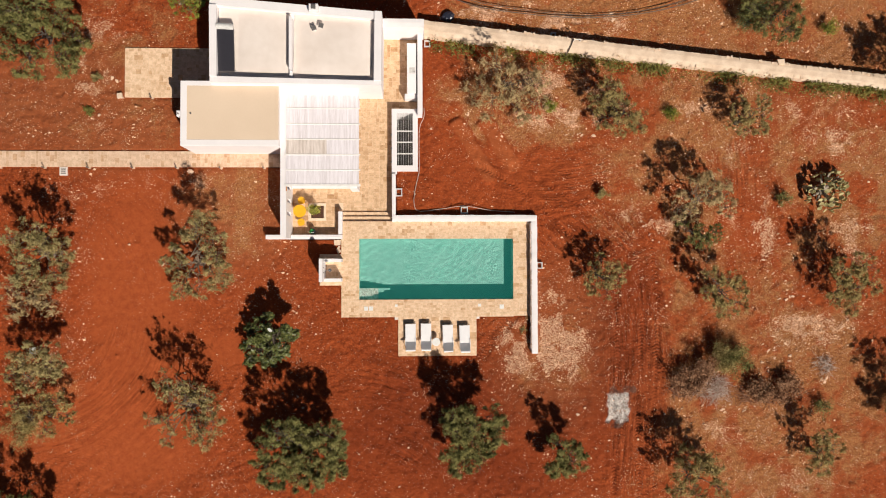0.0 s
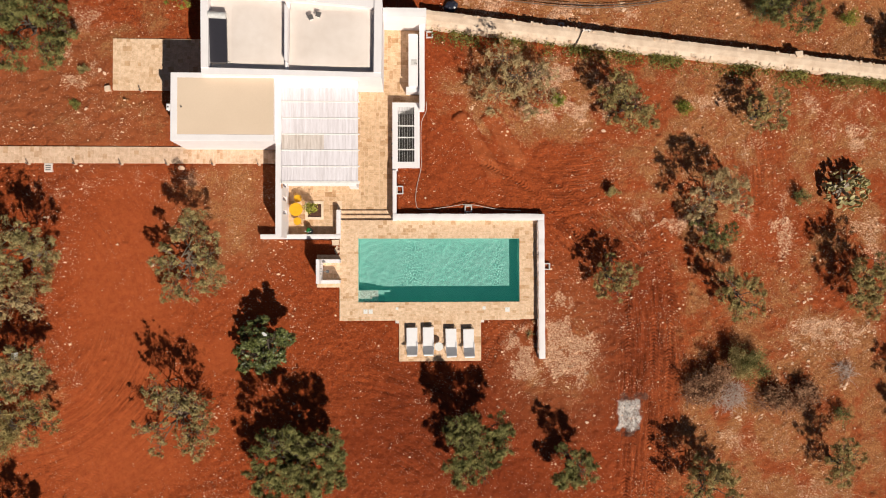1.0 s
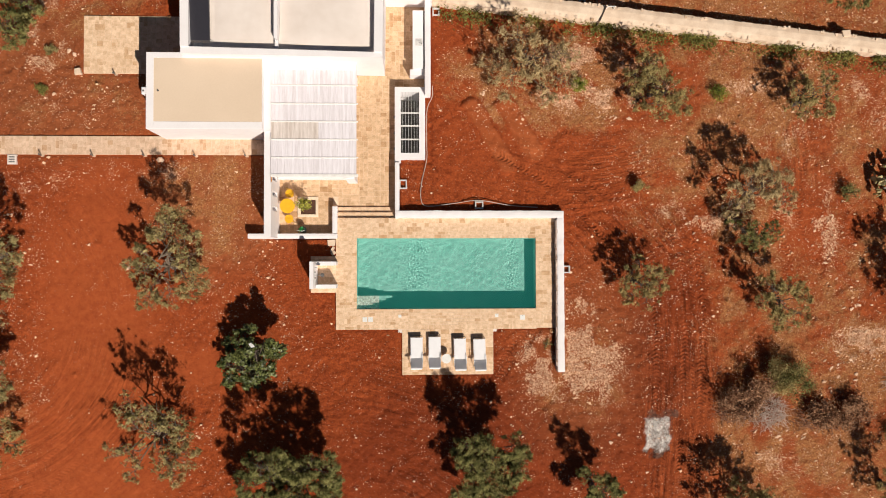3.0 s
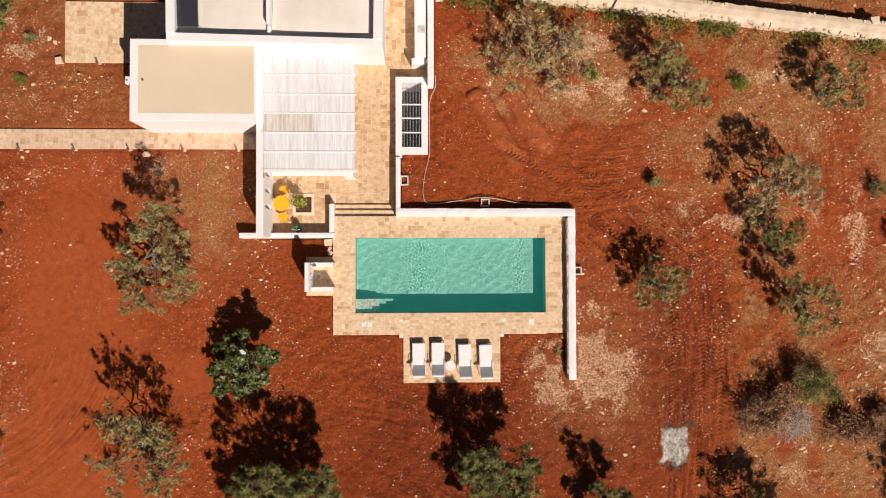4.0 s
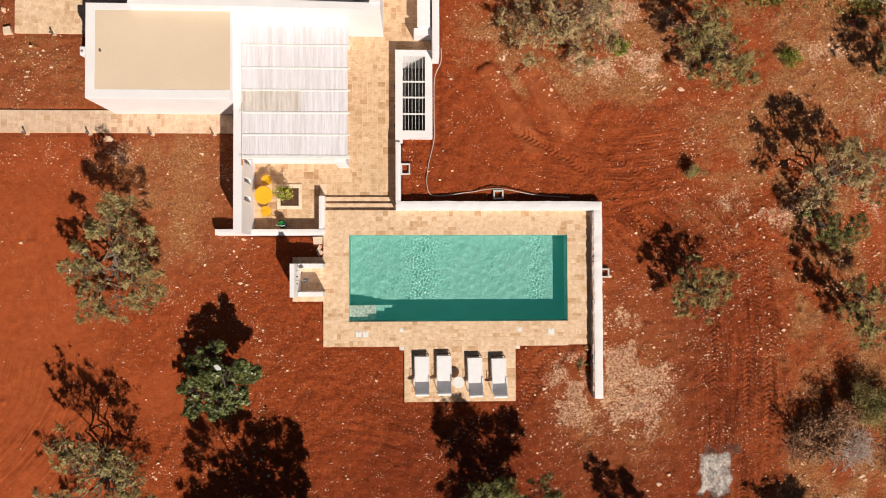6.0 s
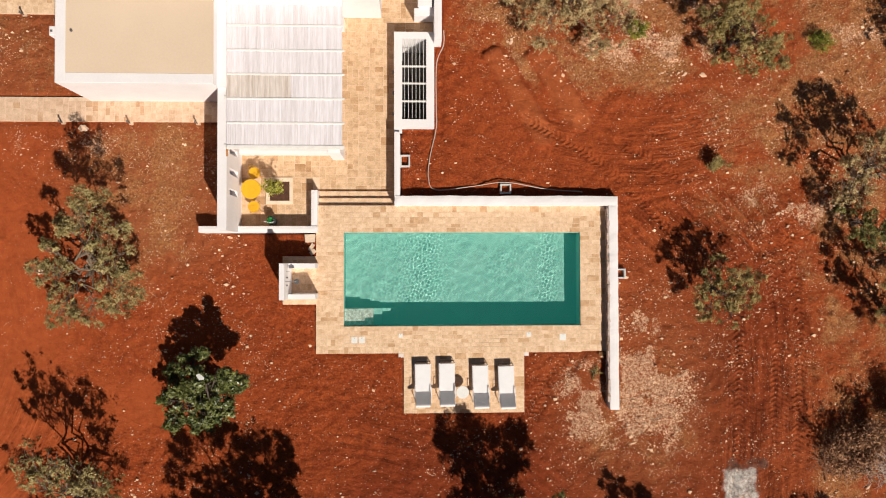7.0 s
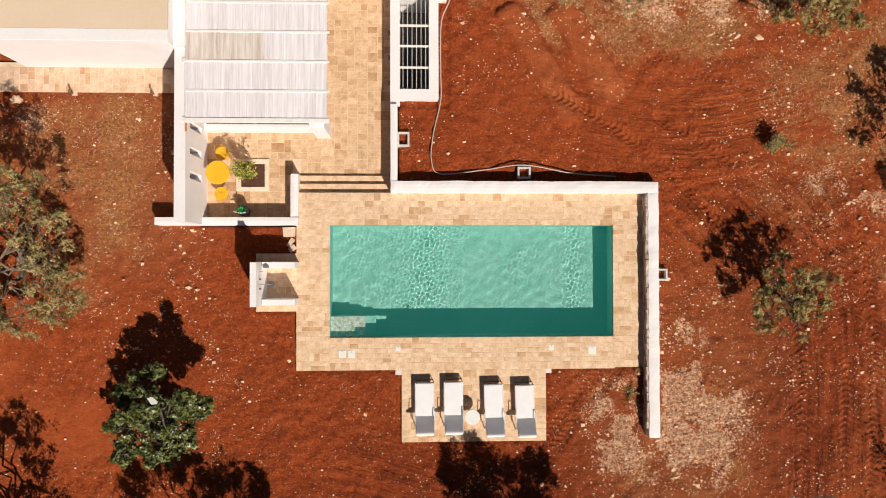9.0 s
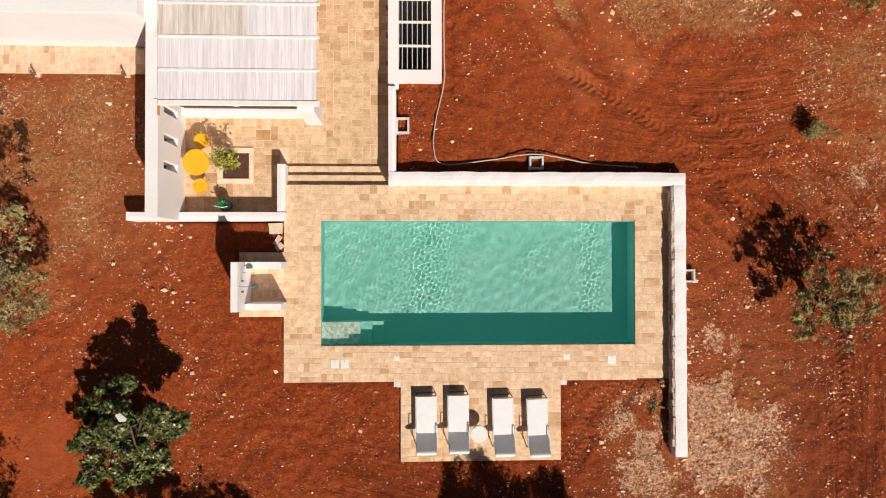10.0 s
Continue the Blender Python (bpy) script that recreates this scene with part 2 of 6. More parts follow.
    v.inputs["Scale"].default_value = 6.5
    nt.links.new(pos, v.inputs["Vector"])
    speck = ramp(v.outputs["Distance"], 0.10, 0.24, (1, 1, 1), (0, 0, 0))
    pick = math_node("GREATER_THAN", v.outputs["Color"], 0.52)
    grit = math_node("MULTIPLY", math_node("MULTIPLY", speck, pick), attr("stony"))
    v2 = nt.nodes.new("ShaderNodeTexVoronoi")
    v2.inputs["Scale"].default_value = 15.0
    nt.links.new(pos, v2.inputs["Vector"])
    crumbs = math_node("MULTIPLY", ramp(v2.outputs["Distance"], 0.14, 0.30, (1, 1, 1), (0, 0, 0)), math_node("GREATER_THAN", v2.outputs["Color"], 0.55))
    crumbs = math_node("MULTIPLY", crumbs, math_node("MULTIPLY", attr("stony"), ramp(tex(1.3, 5.0, 0.7), 0.42, 0.58, (0.15, 0.15, 0.15), (1, 1, 1))))
    colour = mix(crumbs, colour, ramp(tex(20.0), 0.35, 0.65, (0.34, 0.15, 0.075), (0.70, 0.46, 0.32)))
    pale = ramp(tex(12.0), 0.3, 0.7, (0.45, 0.24, 0.14), (0.76, 0.56, 0.42))
    colour = mix(grit, colour, pale)
    char = ramp(tex(7.0, 8.0, 0.7), 0.3, 0.7, (0.06, 0.035, 0.028), (0.20, 0.10, 0.07))
    colour = mix(broken("char", 3.0, 0.45, 1.1), colour, char)
    ash = ramp(tex(5.0, 10.0, 0.75), 0.36, 0.60, (0.22, 0.17, 0.145), (0.78, 0.71, 0.66))
    colour = mix(broken("ash", 4.0, 0.35, 1.1), colour, ash)
    nt.links.new(colour, bsdf.inputs["Base Color"])
    bsdf.inputs["Roughness"].default_value = 0.95
    bsdf.inputs["Specular IOR Level"].default_value = 0.15
    bp = nt.nodes.new("ShaderNodeBump")
    bp.inputs["Strength"].default_value, bp.inputs["Distance"].default_value = 1.0, 0.20
    calm = nt.nodes.new("ShaderNodeMath")
    calm.operation = "MULTIPLY_ADD"
    nt.links.new(attr("driven"), calm.inputs[0])
    calm.inputs[1].default_value, calm.inputs[2].default_value = -0.85, 1.0
    fine_clods = math_node("MULTIPLY", tex(26.0, 5.0, 0.7), 0.26)
    clods = math_node("MULTIPLY", math_node("ADD", math_node("MULTIPLY", tex(9.0, 6.0, 0.65), 0.50), fine_clods), calm.outputs[0])
    clods = math_node("ADD", clods, math_node("MULTIPLY", math_node("MULTIPLY", furrow, attr("rake")), 0.75))
    lug = nt.nodes.new("ShaderNodeMath")
    lug.operation = "SINE"
    nt.links.new(attr("lug_phase"), lug.inputs[0])
    relief = nt.nodes.new("ShaderNodeMath")
    relief.operation = "MULTIPLY"
    nt.links.new(lug.outputs[0], relief.inputs[0])
    nt.links.new(attr("tread"), relief.inputs[1])
    grooves = nt.nodes.new("ShaderNodeMath")
    grooves.operation = "SINE"
    nt.links.new(attr("groove"), grooves.inputs[0])
    both = nt.nodes.new("ShaderNodeMath")
    both.operation = "MULTIPLY_ADD"
    nt.links.new(grooves.outputs[0], both.inputs[0])
    both.inputs[1].default_value = 0.3
    nt.links.new(lug.outputs[0], both.inputs[2])
    nt.links.new(both.outputs[0], relief.inputs[0])
    total = nt.nodes.new("ShaderNodeMath")
    total.operation = "MULTIPLY_ADD"
    nt.links.new(relief.outputs[0], total.inputs[0])
    # shade of the tread hollows and lit ridges, painted over the lug relief
    shaded_lugs = product(colour, ramp(math_node("ADD", math_node("MULTIPLY", lug.outputs[0], 0.5), 0.5), 0.25, 0.75, (0.62, 0.58, 0.56), (1.14, 1.16, 1.18)))
    nt.links.new(mix(math_node("MULTIPLY", attr("tread"), 0.8), colour, shaded_lugs), bsdf.inputs["Base Color"])
    total.inputs[1].default_value = 0.10
    nt.links.new(clods, total.inputs[2])
    nt.links.new(total.outputs[0], bp.inputs["Height"])
    nt.links.new(bp.outputs[0], bsdf.inputs["Normal"])
    return m


def water_material():
    m = bpy.data.materials.new("pool_water")
    m.use_nodes = True
    nt = m.node_tree
    bsdf = nt.nodes["Principled BSDF"]
    bsdf.inputs["Base Color"].default_value = (0.90, 0.99, 0.955, 1)
    bsdf.inputs["Transmission Weight"].default_value = 1.0
    bsdf.inputs["Roughness"].default_value = 0.04
    bsdf.inputs["IOR"].default_value = 1.33
    # teal diffuse film, lit by the sun, added to brighten the shaded floor; approximates turbidity
    shade_lift, mixer = nt.nodes.new("ShaderNodeBsdfDiffuse"), nt.nodes.new("ShaderNodeMixShader")
    shade_lift.inputs["Color"].default_value, mixer.inputs[0].default_value = (0.02, 0.88, 0.72, 1), 0.065
    nt.links.new(bsdf.outputs[0], mixer.inputs[1])
    nt.links.new(shade_lift.outputs[0], mixer.inputs[2])
    nt.links.new(mixer.outputs[0], nt.nodes["Material Output"].inputs["Surface"])
    return m


M_soil, M_water = soil_material(), water_material()
M_pool = material("pool_lining", (0.30, 0.59, 0.53), (0.37, 0.65, 0.59), 1.2, 0.6, 0.1, 25.0)
# sunlight and caustic speckle on the upper steps, painted into their lining
M_step_sunlit = material("sunlit_step_lining", (0.42, 0.33, 0.27), (1.0, 0.95, 0.90), 9.0, 0.7, 0.3, 34.0)


# ---- building helpers ----
class Shape:
    """Gathers boxes, tubes and leaves into one mesh."""
    def __init__(self):
        self.v, self.f = [], []

    def add(self, verts, faces):
        n = len(self.v)
        self.v.extend(verts)
        self.f.extend([tuple(i + n for i in q) for q in faces])
        return self

    def box(self, x0, x1, y0, y1, z0, z1, c=0.0):
        """A box; c chamfers its upper rim and uprights."""
        if not c:
            v = [(x, y, z) for z in (z0, z1) for x, y in ((x0, y0), (x1, y0), (x1, y1), (x0, y1))]
            return self.add(v, [(3, 2, 1, 0), (4, 5, 6, 7), (0, 1, 5, 4), (1, 2, 6, 5), (2, 3, 7, 6), (3, 0, 4, 7)])
        v = [(x, y, z) for z, k in ((z0, 0), (z1 - c, 0), (z1, c)) for x, y in ((x0 + k, y0 + k), (x1 - k, y0 + k), (x1 - k, y1 - k), (x0 + k, y1 - k))]
        f = [(3, 2, 1, 0), (8, 9, 10, 11)]
        for b in (0, 4):
            f += [(b, b + 1, b + 5, b + 4), (b + 1, b + 2, b + 6, b + 5), (b + 2, b + 3, b + 7, b + 6), (b + 3, b, b + 4, b + 7)]
        return self.add(v, f)

    def prism(self, ring, z0, z1):
        n = len(ring)
        v = [(x, y, z0) for x, y in ring] + [(x, y, z1) for x, y in ring]
        f = [tuple(range(n - 1, -1, -1)), tuple(range(n, 2 * n))] + [(i, (i + 1) % n, n + (i + 1) % n, n + i) for i in range(n)]
        return self.add(v, f)

    def tube(self, points, radii, sides=6, caps=True):
        points = [Vector(p) for p in points]
        v, f = [], []
        for i, p in enumerate(points):
            d = (points[min(i + 1, len(points) - 1)] - points[max(i - 1, 0)]).normalized()
            a = d.cross(Vector((0.31, 0.17, 0.93))).normalized()
            b = d.cross(a)
            r = radii[i] if isinstance(radii, (list, tuple)) else radii
            for k in range(sides):
                w = 2 * math.pi * k / sides
                v.append(tuple(p + (a * math.cos(w) + b * math.sin(w)) * r))
        for i in range(len(points) - 1):
            for k in range(sides):
                j = (k + 1) % sides
                f.append((i * sides + k, i * sides + j, (i + 1) * sides + j, (i + 1) * sides + k))
        if caps:
            f += [tuple(range(sides - 1, -1, -1)), tuple(range((len(points) - 1) * sides, len(points) * sides))]
        return self.add(v, f)

    def disc(self, x, y, z0, z1, r0, r1=None, sides=24):
        r1 = r0 if r1 is None else r1
        v = [(x + r * math.cos(2 * math.pi * k / sides), y + r * math.sin(2 * math.pi * k / sides), z) for z, r in ((z0, r0), (z1, r1)) for k in range(sides)]
        f = [tuple(range(sides - 1, -1, -1)), tuple(range(sides, 2 * sides))] + [(k, (k + 1) % sides, sides + (k + 1) % sides, sides + k) for k in range(sides)]
        return self.add(v, f)

    def leaves(self, centres, sizes, rng, up=0.35, slim=0.36, out=None):
        """A leaf of four points at each centre, in any direction, or facing roughly outwards."""
        n = len(centres)
        nrm = rng.normal(size=(n, 3))
        nrm[:, 2] = np.abs(nrm[:, 2]) + up
        if out is not None:
            nrm = nrm * 0.42 + out * 1.1
        nrm /= np.linalg.norm(nrm, axis=1)[:, None]
        a = np.cross(nrm, rng.normal(size=(n, 3)))
        a /= np.linalg.norm(a, axis=1)[:, None]
        b = np.cross(nrm, a)
        s = sizes[:, None]
        quad = np.stack([centres - a * s, centres - b * s * slim, centres + a * s, centres + b * s * slim], 1).reshape(-1, 3)
        return self.add([tuple(p) for p in quad.tolist()], [(4 * i, 4 * i + 1, 4 * i + 2, 4 * i + 3) for i in range(n)])

    def mesh(self, name, mat, smooth=False):
        me = bpy.data.meshes.new(name)
        me.from_pydata(self.v, [], self.f)
        me.materials.append(mat)
        if smooth:
            me.polygons.foreach_set("use_smooth", [True] * len(me.polygons))
        me.update()
        return me


def part(name, shape, mat, parent=None, label="", smooth=False):
    ob = new(name, shape.mesh(name, mat, smooth))
    if parent is not None:
        ob.parent = parent
    return tagged(ob, label)


def thing(name, label, category, group="", kind="", at=None):
    ob = new(name)
    ob.empty_display_size = 0.2
    if at is not None:
        ob.matrix_world = at
    return tagged(ob, label, category, group, kind)


def solid(name, shape, mat, label, category, group="", kind="", smooth=False):
    return tagged(part(name, shape, mat, None, "", smooth), label, category, group, kind)


def box(*a, c=0.0):
    return Shape().box(*a, c=c)


def rough_wall(x0, x1, y0, y1, z0, z1, step=0.12, wob=0.02, seed=0):
    """A hand-plastered wall: a box of small facets, slightly uneven, with rounded edges."""
    bm = bmesh.new()
    nx, ny, nz = (max(1, round((b - a) / step)) for a, b in ((x0, x1), (y0, y1), (z0, z1)))
    bmesh.ops.create_cube(bm, size=1.0)
    bm.verts.ensure_lookup_table()
    for axis, n in ((0, nx), (1, ny), (2, nz)):
        for k in range(1, n):
            co = [0.0, 0.0, 0.0]
            co[axis] = k / n - 0.5
            no = [0.0, 0.0, 0.0]
            no[axis] = 1.0
            bmesh.ops.bisect_plane(bm, geom=bm.verts[:] + bm.edges[:] + bm.faces[:], plane_co=co, plane_no=no)
    s = Shape()
    idx = {}
    for v in bm.verts:
        e = sum(abs(c) > 0.499 for c in v.co)
        p = Vector((x0 + (v.co.x + 0.5) * (x1 - x0), y0 + (v.co.y + 0.5) * (y1 - y0), z0 + (v.co.z + 0.5) * (z1 - z0)))
        if e > 1:
            p -= Vector([math.copysign(0.012, c) if abs(c) > 0.499 else 0 for c in v.co])
        p += noise.noise_vector(p * 2.3 + Vector((seed, 0, 0))) * wob + noise.noise_vector(p * 7.1) * wob * 0.4
        idx[v] = len(s.v)
        s.v.append(tuple(p))
    for f in bm.faces:
        s.f.append(tuple(idx[v] for v in f.verts))
    bm.free()
    return s


def lattice(x, y, seed):
    """Smooth value noise in 0..1 on arrays."""
    xi, yi = np.floor(x).astype(int), np.floor(y).astype(int)
    def rnd(i, j):
        h = np.sin(i * 127.1 + j * 311.7 + seed * 74.7) * 43758.5453
        return h - np.floor(h)
    u, v = x - xi, y - yi
    u, v = u * u * (3 - 2 * u), v * v * (3 - 2 * v)
    return (rnd(xi, yi) * (1 - u) + rnd(xi + 1, yi) * u) * (1 - v) + (rnd(xi, yi + 1) * (1 - u) + rnd(xi + 1, yi + 1) * u) * v


def cloud(x, y, scale, seed, octaves=4):
    t, a, n = 0.0, 1.0, 0.0
    for k in range(octaves):
        t = t + a * lattice(x / scale * 2 ** k, y / scale * 2 ** k, seed + k)
        n, a = n + a, a * 0.55
    return t / n


def smooth_step(a, b, x):
    t = np.clip((x - a) / (b - a), 0, 1)
    return t * t * (3 - 2 * t)


def blob(x, y, cx, cy, rx, ry, soft=0.5):
    d = np.sqrt(((x - cx) / rx) ** 2 + ((y - cy) / ry) ** 2)
    return 1 - smooth_step(1 - soft, 1 + soft, d)


def ground_level(x, y):
    """The lie of the land, without its small relief."""
    x, y = np.asarray(x, float), np.asarray(y, float)
    return -0.37 + 0.31 * smooth_step(-10.5, -5.5, x) * smooth_step(-17.0, -6.0, y) * smooth_step(14.0, 10.0, y) - 0.05 * smooth_step(12.0, 14.0, y)


def level(x, y):
    return float(ground_level(np.array([x]), np.array([y]))[0])


TERRACE = -0.36


# ---- ground ----
def along(x, y, pts, width):
    """Closeness (1 on the line, 0 at width) of arrays x, y to a line of points, and the run along it."""
    best, run, total = np.full(x.shape, 9e9), np.zeros(x.shape), 0.0
    side = np.zeros(x.shape)
    for (ax, ay), (bx, by) in zip(pts, pts[1:]):
        dx, dy = bx - ax, by - ay
        ln = math.hypot(dx, dy)
        t = np.clip(((x - ax) * dx + (y - ay) * dy) / ln ** 2, 0, 1)
        d = np.hypot(x - ax - t * dx, y - ay - t * dy)
        near = d < best
        best = np.where(near, d, best)
        run = np.where(near, total + t * ln, run)
        side = np.where(near, ((x - ax) * dy - (y - ay) * dx) / ln, side)
        total += ln
    return np.clip(1 - best / width, 0, 1), run, side


# wheel tracks: line, half gauge (0 for a single tyre mark), depth
TRACKS = [([(11.3, -16), (11.2, -9), (11.5, -3), (11.2, 1.0), (10.2, 2.4)], 0.72, 1.2),
          ([(10.2, -16), (10.5, -10.5), (10.35, -5.5), (10.5, -2.0)], 0.0, 1.1), ([(12.6, -16), (12.5, -9), (12.9, -2), (12.4, 1.6)], 0.3, 0.9),
          ([(2.6, 6.0), (4.6, 5.0), (6.0, 3.9), (7.2, 2.8), (8.2, 1.6), (9.0, 0.4)], 0.0, 1.5), ([(6.2, 5.2), (7.6, 4.4), (9.0, 3.4), (10.3, 2.3), (11.2, 1.2)], 0.0, 1.5), ([(6.9, 4.9), (7.15, 4.2), (7.9, 3.4), (9.4, 2.2)], 0.0, 0.8)]
TRACKS += [([(5.2, 6.3), (6.0, 6.5), (6.8, 6.62), (7.7, 6.6), (8.3, 6.5), (8.9, 6.38)], 0.0, 0.9), ([(6.3, 5.3), (7.4, 5.6), (8.4, 5.8), (9.5, 6.1)], 0.0, 0.8), ([(5.6, 7.15), (7.0, 7.3), (8.6, 7.2)], 0.0, 0.6),
          ([(-22, -11.8), (-18.5, -8.9), (-15.6, -6.6)], 0.55, 0.25), ([(-20.5, -12.4), (-17.5, -9.4)], 0.3, 0.2),
          ([(10.95, -16), (10.9, -8), (11.0, -3.5)], 0.0, 0.6), ([(11.75, -12), (11.8, -6), (12.2, -1)], 0.0, 0.6), ([(18.0, 7.0), (17.5, 3.0), (19.0, -1.0)], 0.62, 0.5), ([(-4.2, -9.8), (-3.2, -10.2), (-2.3, -10.8)], 0.0, 0.5), ([(-1.6, -10.4), (-0.8, -9.4)], 0.25, 0.5)]
TRACKS += [([(2.0, -5.9), (3.0, -4.5), (4.3, -2.9)], 0.2, 1.3)]


def ground_fields(x, y):
    n1, n2, n3 = cloud(x, y, 5.0, 3), cloud(x, y, 1.6, 11), cloud(x, y, 0.6, 23)
    straw = smooth_step(6.0, 13.0, x + 3 * (n1 - 0.5)) * (0.68 + 0.22 * smooth_step(-1.0, 3.0, y))
    straw = np.maximum(straw, smooth_step(7.2, 10.0, y + 2.5 * (n1 - 0.5)) * smooth_step(0.2, 2.5, x))
    straw = np.maximum(straw, smooth_step(13.6 - 0.11 * x, 14.6 - 0.11 * x, y) * smooth_step(-1, 2, x) * 1.3)
    straw = np.maximum(straw, blob(x, y, 7.0, -5.0, 2.6, 3.6) * 0.6)
    straw = np.maximum(straw, np.maximum(blob(x, y, 20.5, -8.5, 8.0, 6.0) * 1.1, blob(x, y, 23.2, -5.6, 3.6, 2.6) * 1.25))
    straw = np.maximum(straw, blob(x, y, 5.5, 9.6, 5.5, 2.4) * 1.35)
    straw = np.maximum(straw, np.maximum(blob(x, y, 14.8, 2.6, 2.6, 1.6), blob(x, y, 12.0, 2.4, 2.0, 1.7)) * 0.9)
    straw = np.maximum(straw, blob(x, y, -18.5, 9.5, 6.0, 3.0) * 0.45)
    straw = np.maximum(straw, blob(x, y, -19.0, 13.6, 5.0, 2.6) * 0.6)
    straw = np.maximum(straw, blob(x, y, -11.4, 4.2, 3.4, 2.0) * 0.85)
    straw = np.maximum(straw, blob(x, y, -11.3, 1.6, 2.6, 2.6, 0.7) * 0.7)
    straw = np.maximum(straw, blob(x, y, -22.5, -7.5, 2.2, 4.0) * 0.45)
    straw *= 1 - blob(x, y, 11.4, -5.0, 2.2, 9.0) * 0.75
    straw *= 1 - blob(x, y, 19.0, 3.0, 2.4, 3.5) * 0.6
    straw *= 1 - 0.5 * blob(x, y, 7.0, 5.2, 3.4, 1.9, 0.6)
    straw = np.clip(straw * (0.35 + 0.9 * smooth_step(0.25, 0.75, n2)) * (0.6 + 0.7 * smooth_step(0.25, 0.7, n3)), 0, 1)
    straw = np.maximum(straw, smooth_step(13.9 - 0.11 * x, 14.9 - 0.11 * x, y) * smooth_step(-1, 2, x) * (0.55 + 0.5 * n2))
    driven = np.maximum(blob(x, y, -17.4, -2.0, 3.2, 8.5, 0.6), blob(x, y, -18.5, -9.5, 5.0, 3.6, 0.6))
    driven = np.maximum(driven, smooth_step(3.0, 4.5, y) * smooth_step(-2.6, 1.0, x) * 0.32)
    driven = np.maximum(driven, smooth_step(5.5, 9.5, x) * 0.14)
    driven = np.maximum(driven, blob(x, y, -11.5, -0.5, 4.0, 5.0, 0.7) * 0.4)
    driven = np.maximum(driven, blob(x, y, 4.0, 6.4, 2.2, 1.6, 0.7) * 0.5)
    driven = np.maximum(driven, blob(x, y, -12.2, -4.7, 2.6, 1.2, 0.7) * 0.9)
    driven = np.maximum(driven, blob(x, y, 17.8, 2.0, 2.0, 1.3, 0.7) * 0.7)
    for pts in ([(1.3, 8.5), (2.4, 6.7), (3.05, 5.5)], [(3.0, 8.6), (3.9, 7.1), (4.5, 6.15)]):
        near = smooth_step(0.0, 0.35, along(x, y, pts, 0.6)[0])
        driven, straw = np.maximum(driven, near * 0.4), straw * (1 - near)
    stony = 0.25 + 0.75 * smooth_step(0.42, 0.62, n1) * smooth_step(0.3, 0.6, n3)
    stony = np.maximum(stony, np.maximum(0.95 * blob(x, y, 6.6, -4.0, 3.8, 5.0, 0.5), 0.6 * np.maximum(smooth_step(5.5, 9.0, x), smooth_step(7.0, 8.5, y) * smooth_step(0.0, 2.0, x))) * (0.45 + 0.75 * smooth_step(0.35, 0.6, n2)))
    stony = np.maximum(stony, straw * smooth_step(-9.0, 0.0, x) * 0.9) * (1 - 0.85 * smooth_step(0.55, 0.9, driven))
    pale = np.maximum(blob(x, y, 6.9, -4.2, 2.0, 3.4, 0.7) * 1.0, np.maximum(blob(x, y, 7.2, 9.0, 3.0, 1.1, 0.7) * 0.85, blob(x, y, 4.7, -4.7, 1.1, 1.7, 0.7) * 1.0))
    for cx, cy, rx, ry, a in ((-19.5, 9.0, 1.6, 0.9, 0.7), (-20.2, 11.5, 1.4, 1.8, 0.7), (-19.5, 14.0, 2.0, 1.0, 0.6), (-13.8, 5.2, 0.9, 0.6, 0.7), (-10.5, 4.4, 1.8, 0.9, 0.45), (13.5, 2.6, 2.2, 0.7, 0.8),
                              (19.6, 2.2, 0.8, 2.6, 0.75), (22.5, -3.6, 3.0, 1.2, 0.8), (17.5, -9.6, 2.6, 1.0, 0.7), (25, 2.0, 2.0, 2.0, 0.6), (24, 8.5, 2.5, 1.5, 0.6), (8.5, 14.6, 3.4, 0.8, 1.0),
                              (3.4, 15.4, 3.4, 1.0, 0.9), (11, 9.9, 1.4, 0.8, 0.6), (14.5, 8.0, 2.0, 1.2, 0.4), (8.2, -7.0, 0.9, 1.4, 0.5), (-15.5, -0.5, 1.6, 1.6, 0.25), (-18.5, 0.8, 1.2, 1.6, 0.3), (20, -13, 4, 1.5, 0.5)):
        pale = np.maximum(pale, a * blob(x, y, cx, cy, rx, ry, 0.6))
    for cx, cy, rx, ry, a in ((10.2, 9.2, 1.6, 0.9, 0.6), (15.4, 9.4, 1.6, 0.8, 0.65), (18.4, 6.8, 1.8, 1.2, 0.6), (24.0, 7.8, 1.8, 1.4, 0.75), (17.4, 3.0, 0.7, 1.6, 0.6), (10.7, 2.5, 1.0, 0.6, 0.65), (12.6, 7.4, 1.8, 0.8, 0.45), (21.4, 9.4, 1.6, 1.0, 0.6), (-21.0, 4.6, 2.2, 0.7, 0.55), (-16.5, 4.9, 1.6, 0.6, 0.5), (11.7, 2.6, 1.3, 1.4, 0.75), (6.3, 11.2, 2.2, 1.2, 0.85), (9.6, 11.0, 1.6, 0.9, 0.65), (13.0, 11.2, 1.6, 0.8, 0.55)):
        pale = np.maximum(pale, a * blob(x, y, cx, cy, rx, ry, 0.7))
    return straw, np.clip(driven * (0.6 + 0.8 * n2), 0, 1), np.clip(stony, 0, 1), np.clip(pale * (0.15 + 1.05 * smooth_step(0.32, 0.62, cloud(x, y, 0.8, 19))) * (0.6 + 0.8 * n3), 0, 1)


def in_rect(x, y, x0, x1, y0, y1, soft=0.15):
    return smooth_step(x0 - soft, x0, x) * (1 - smooth_step(x1, x1 + soft, x)) * smooth_step(y0 - soft, y0, y) * (1 - smooth_step(y1, y1 + soft, y))


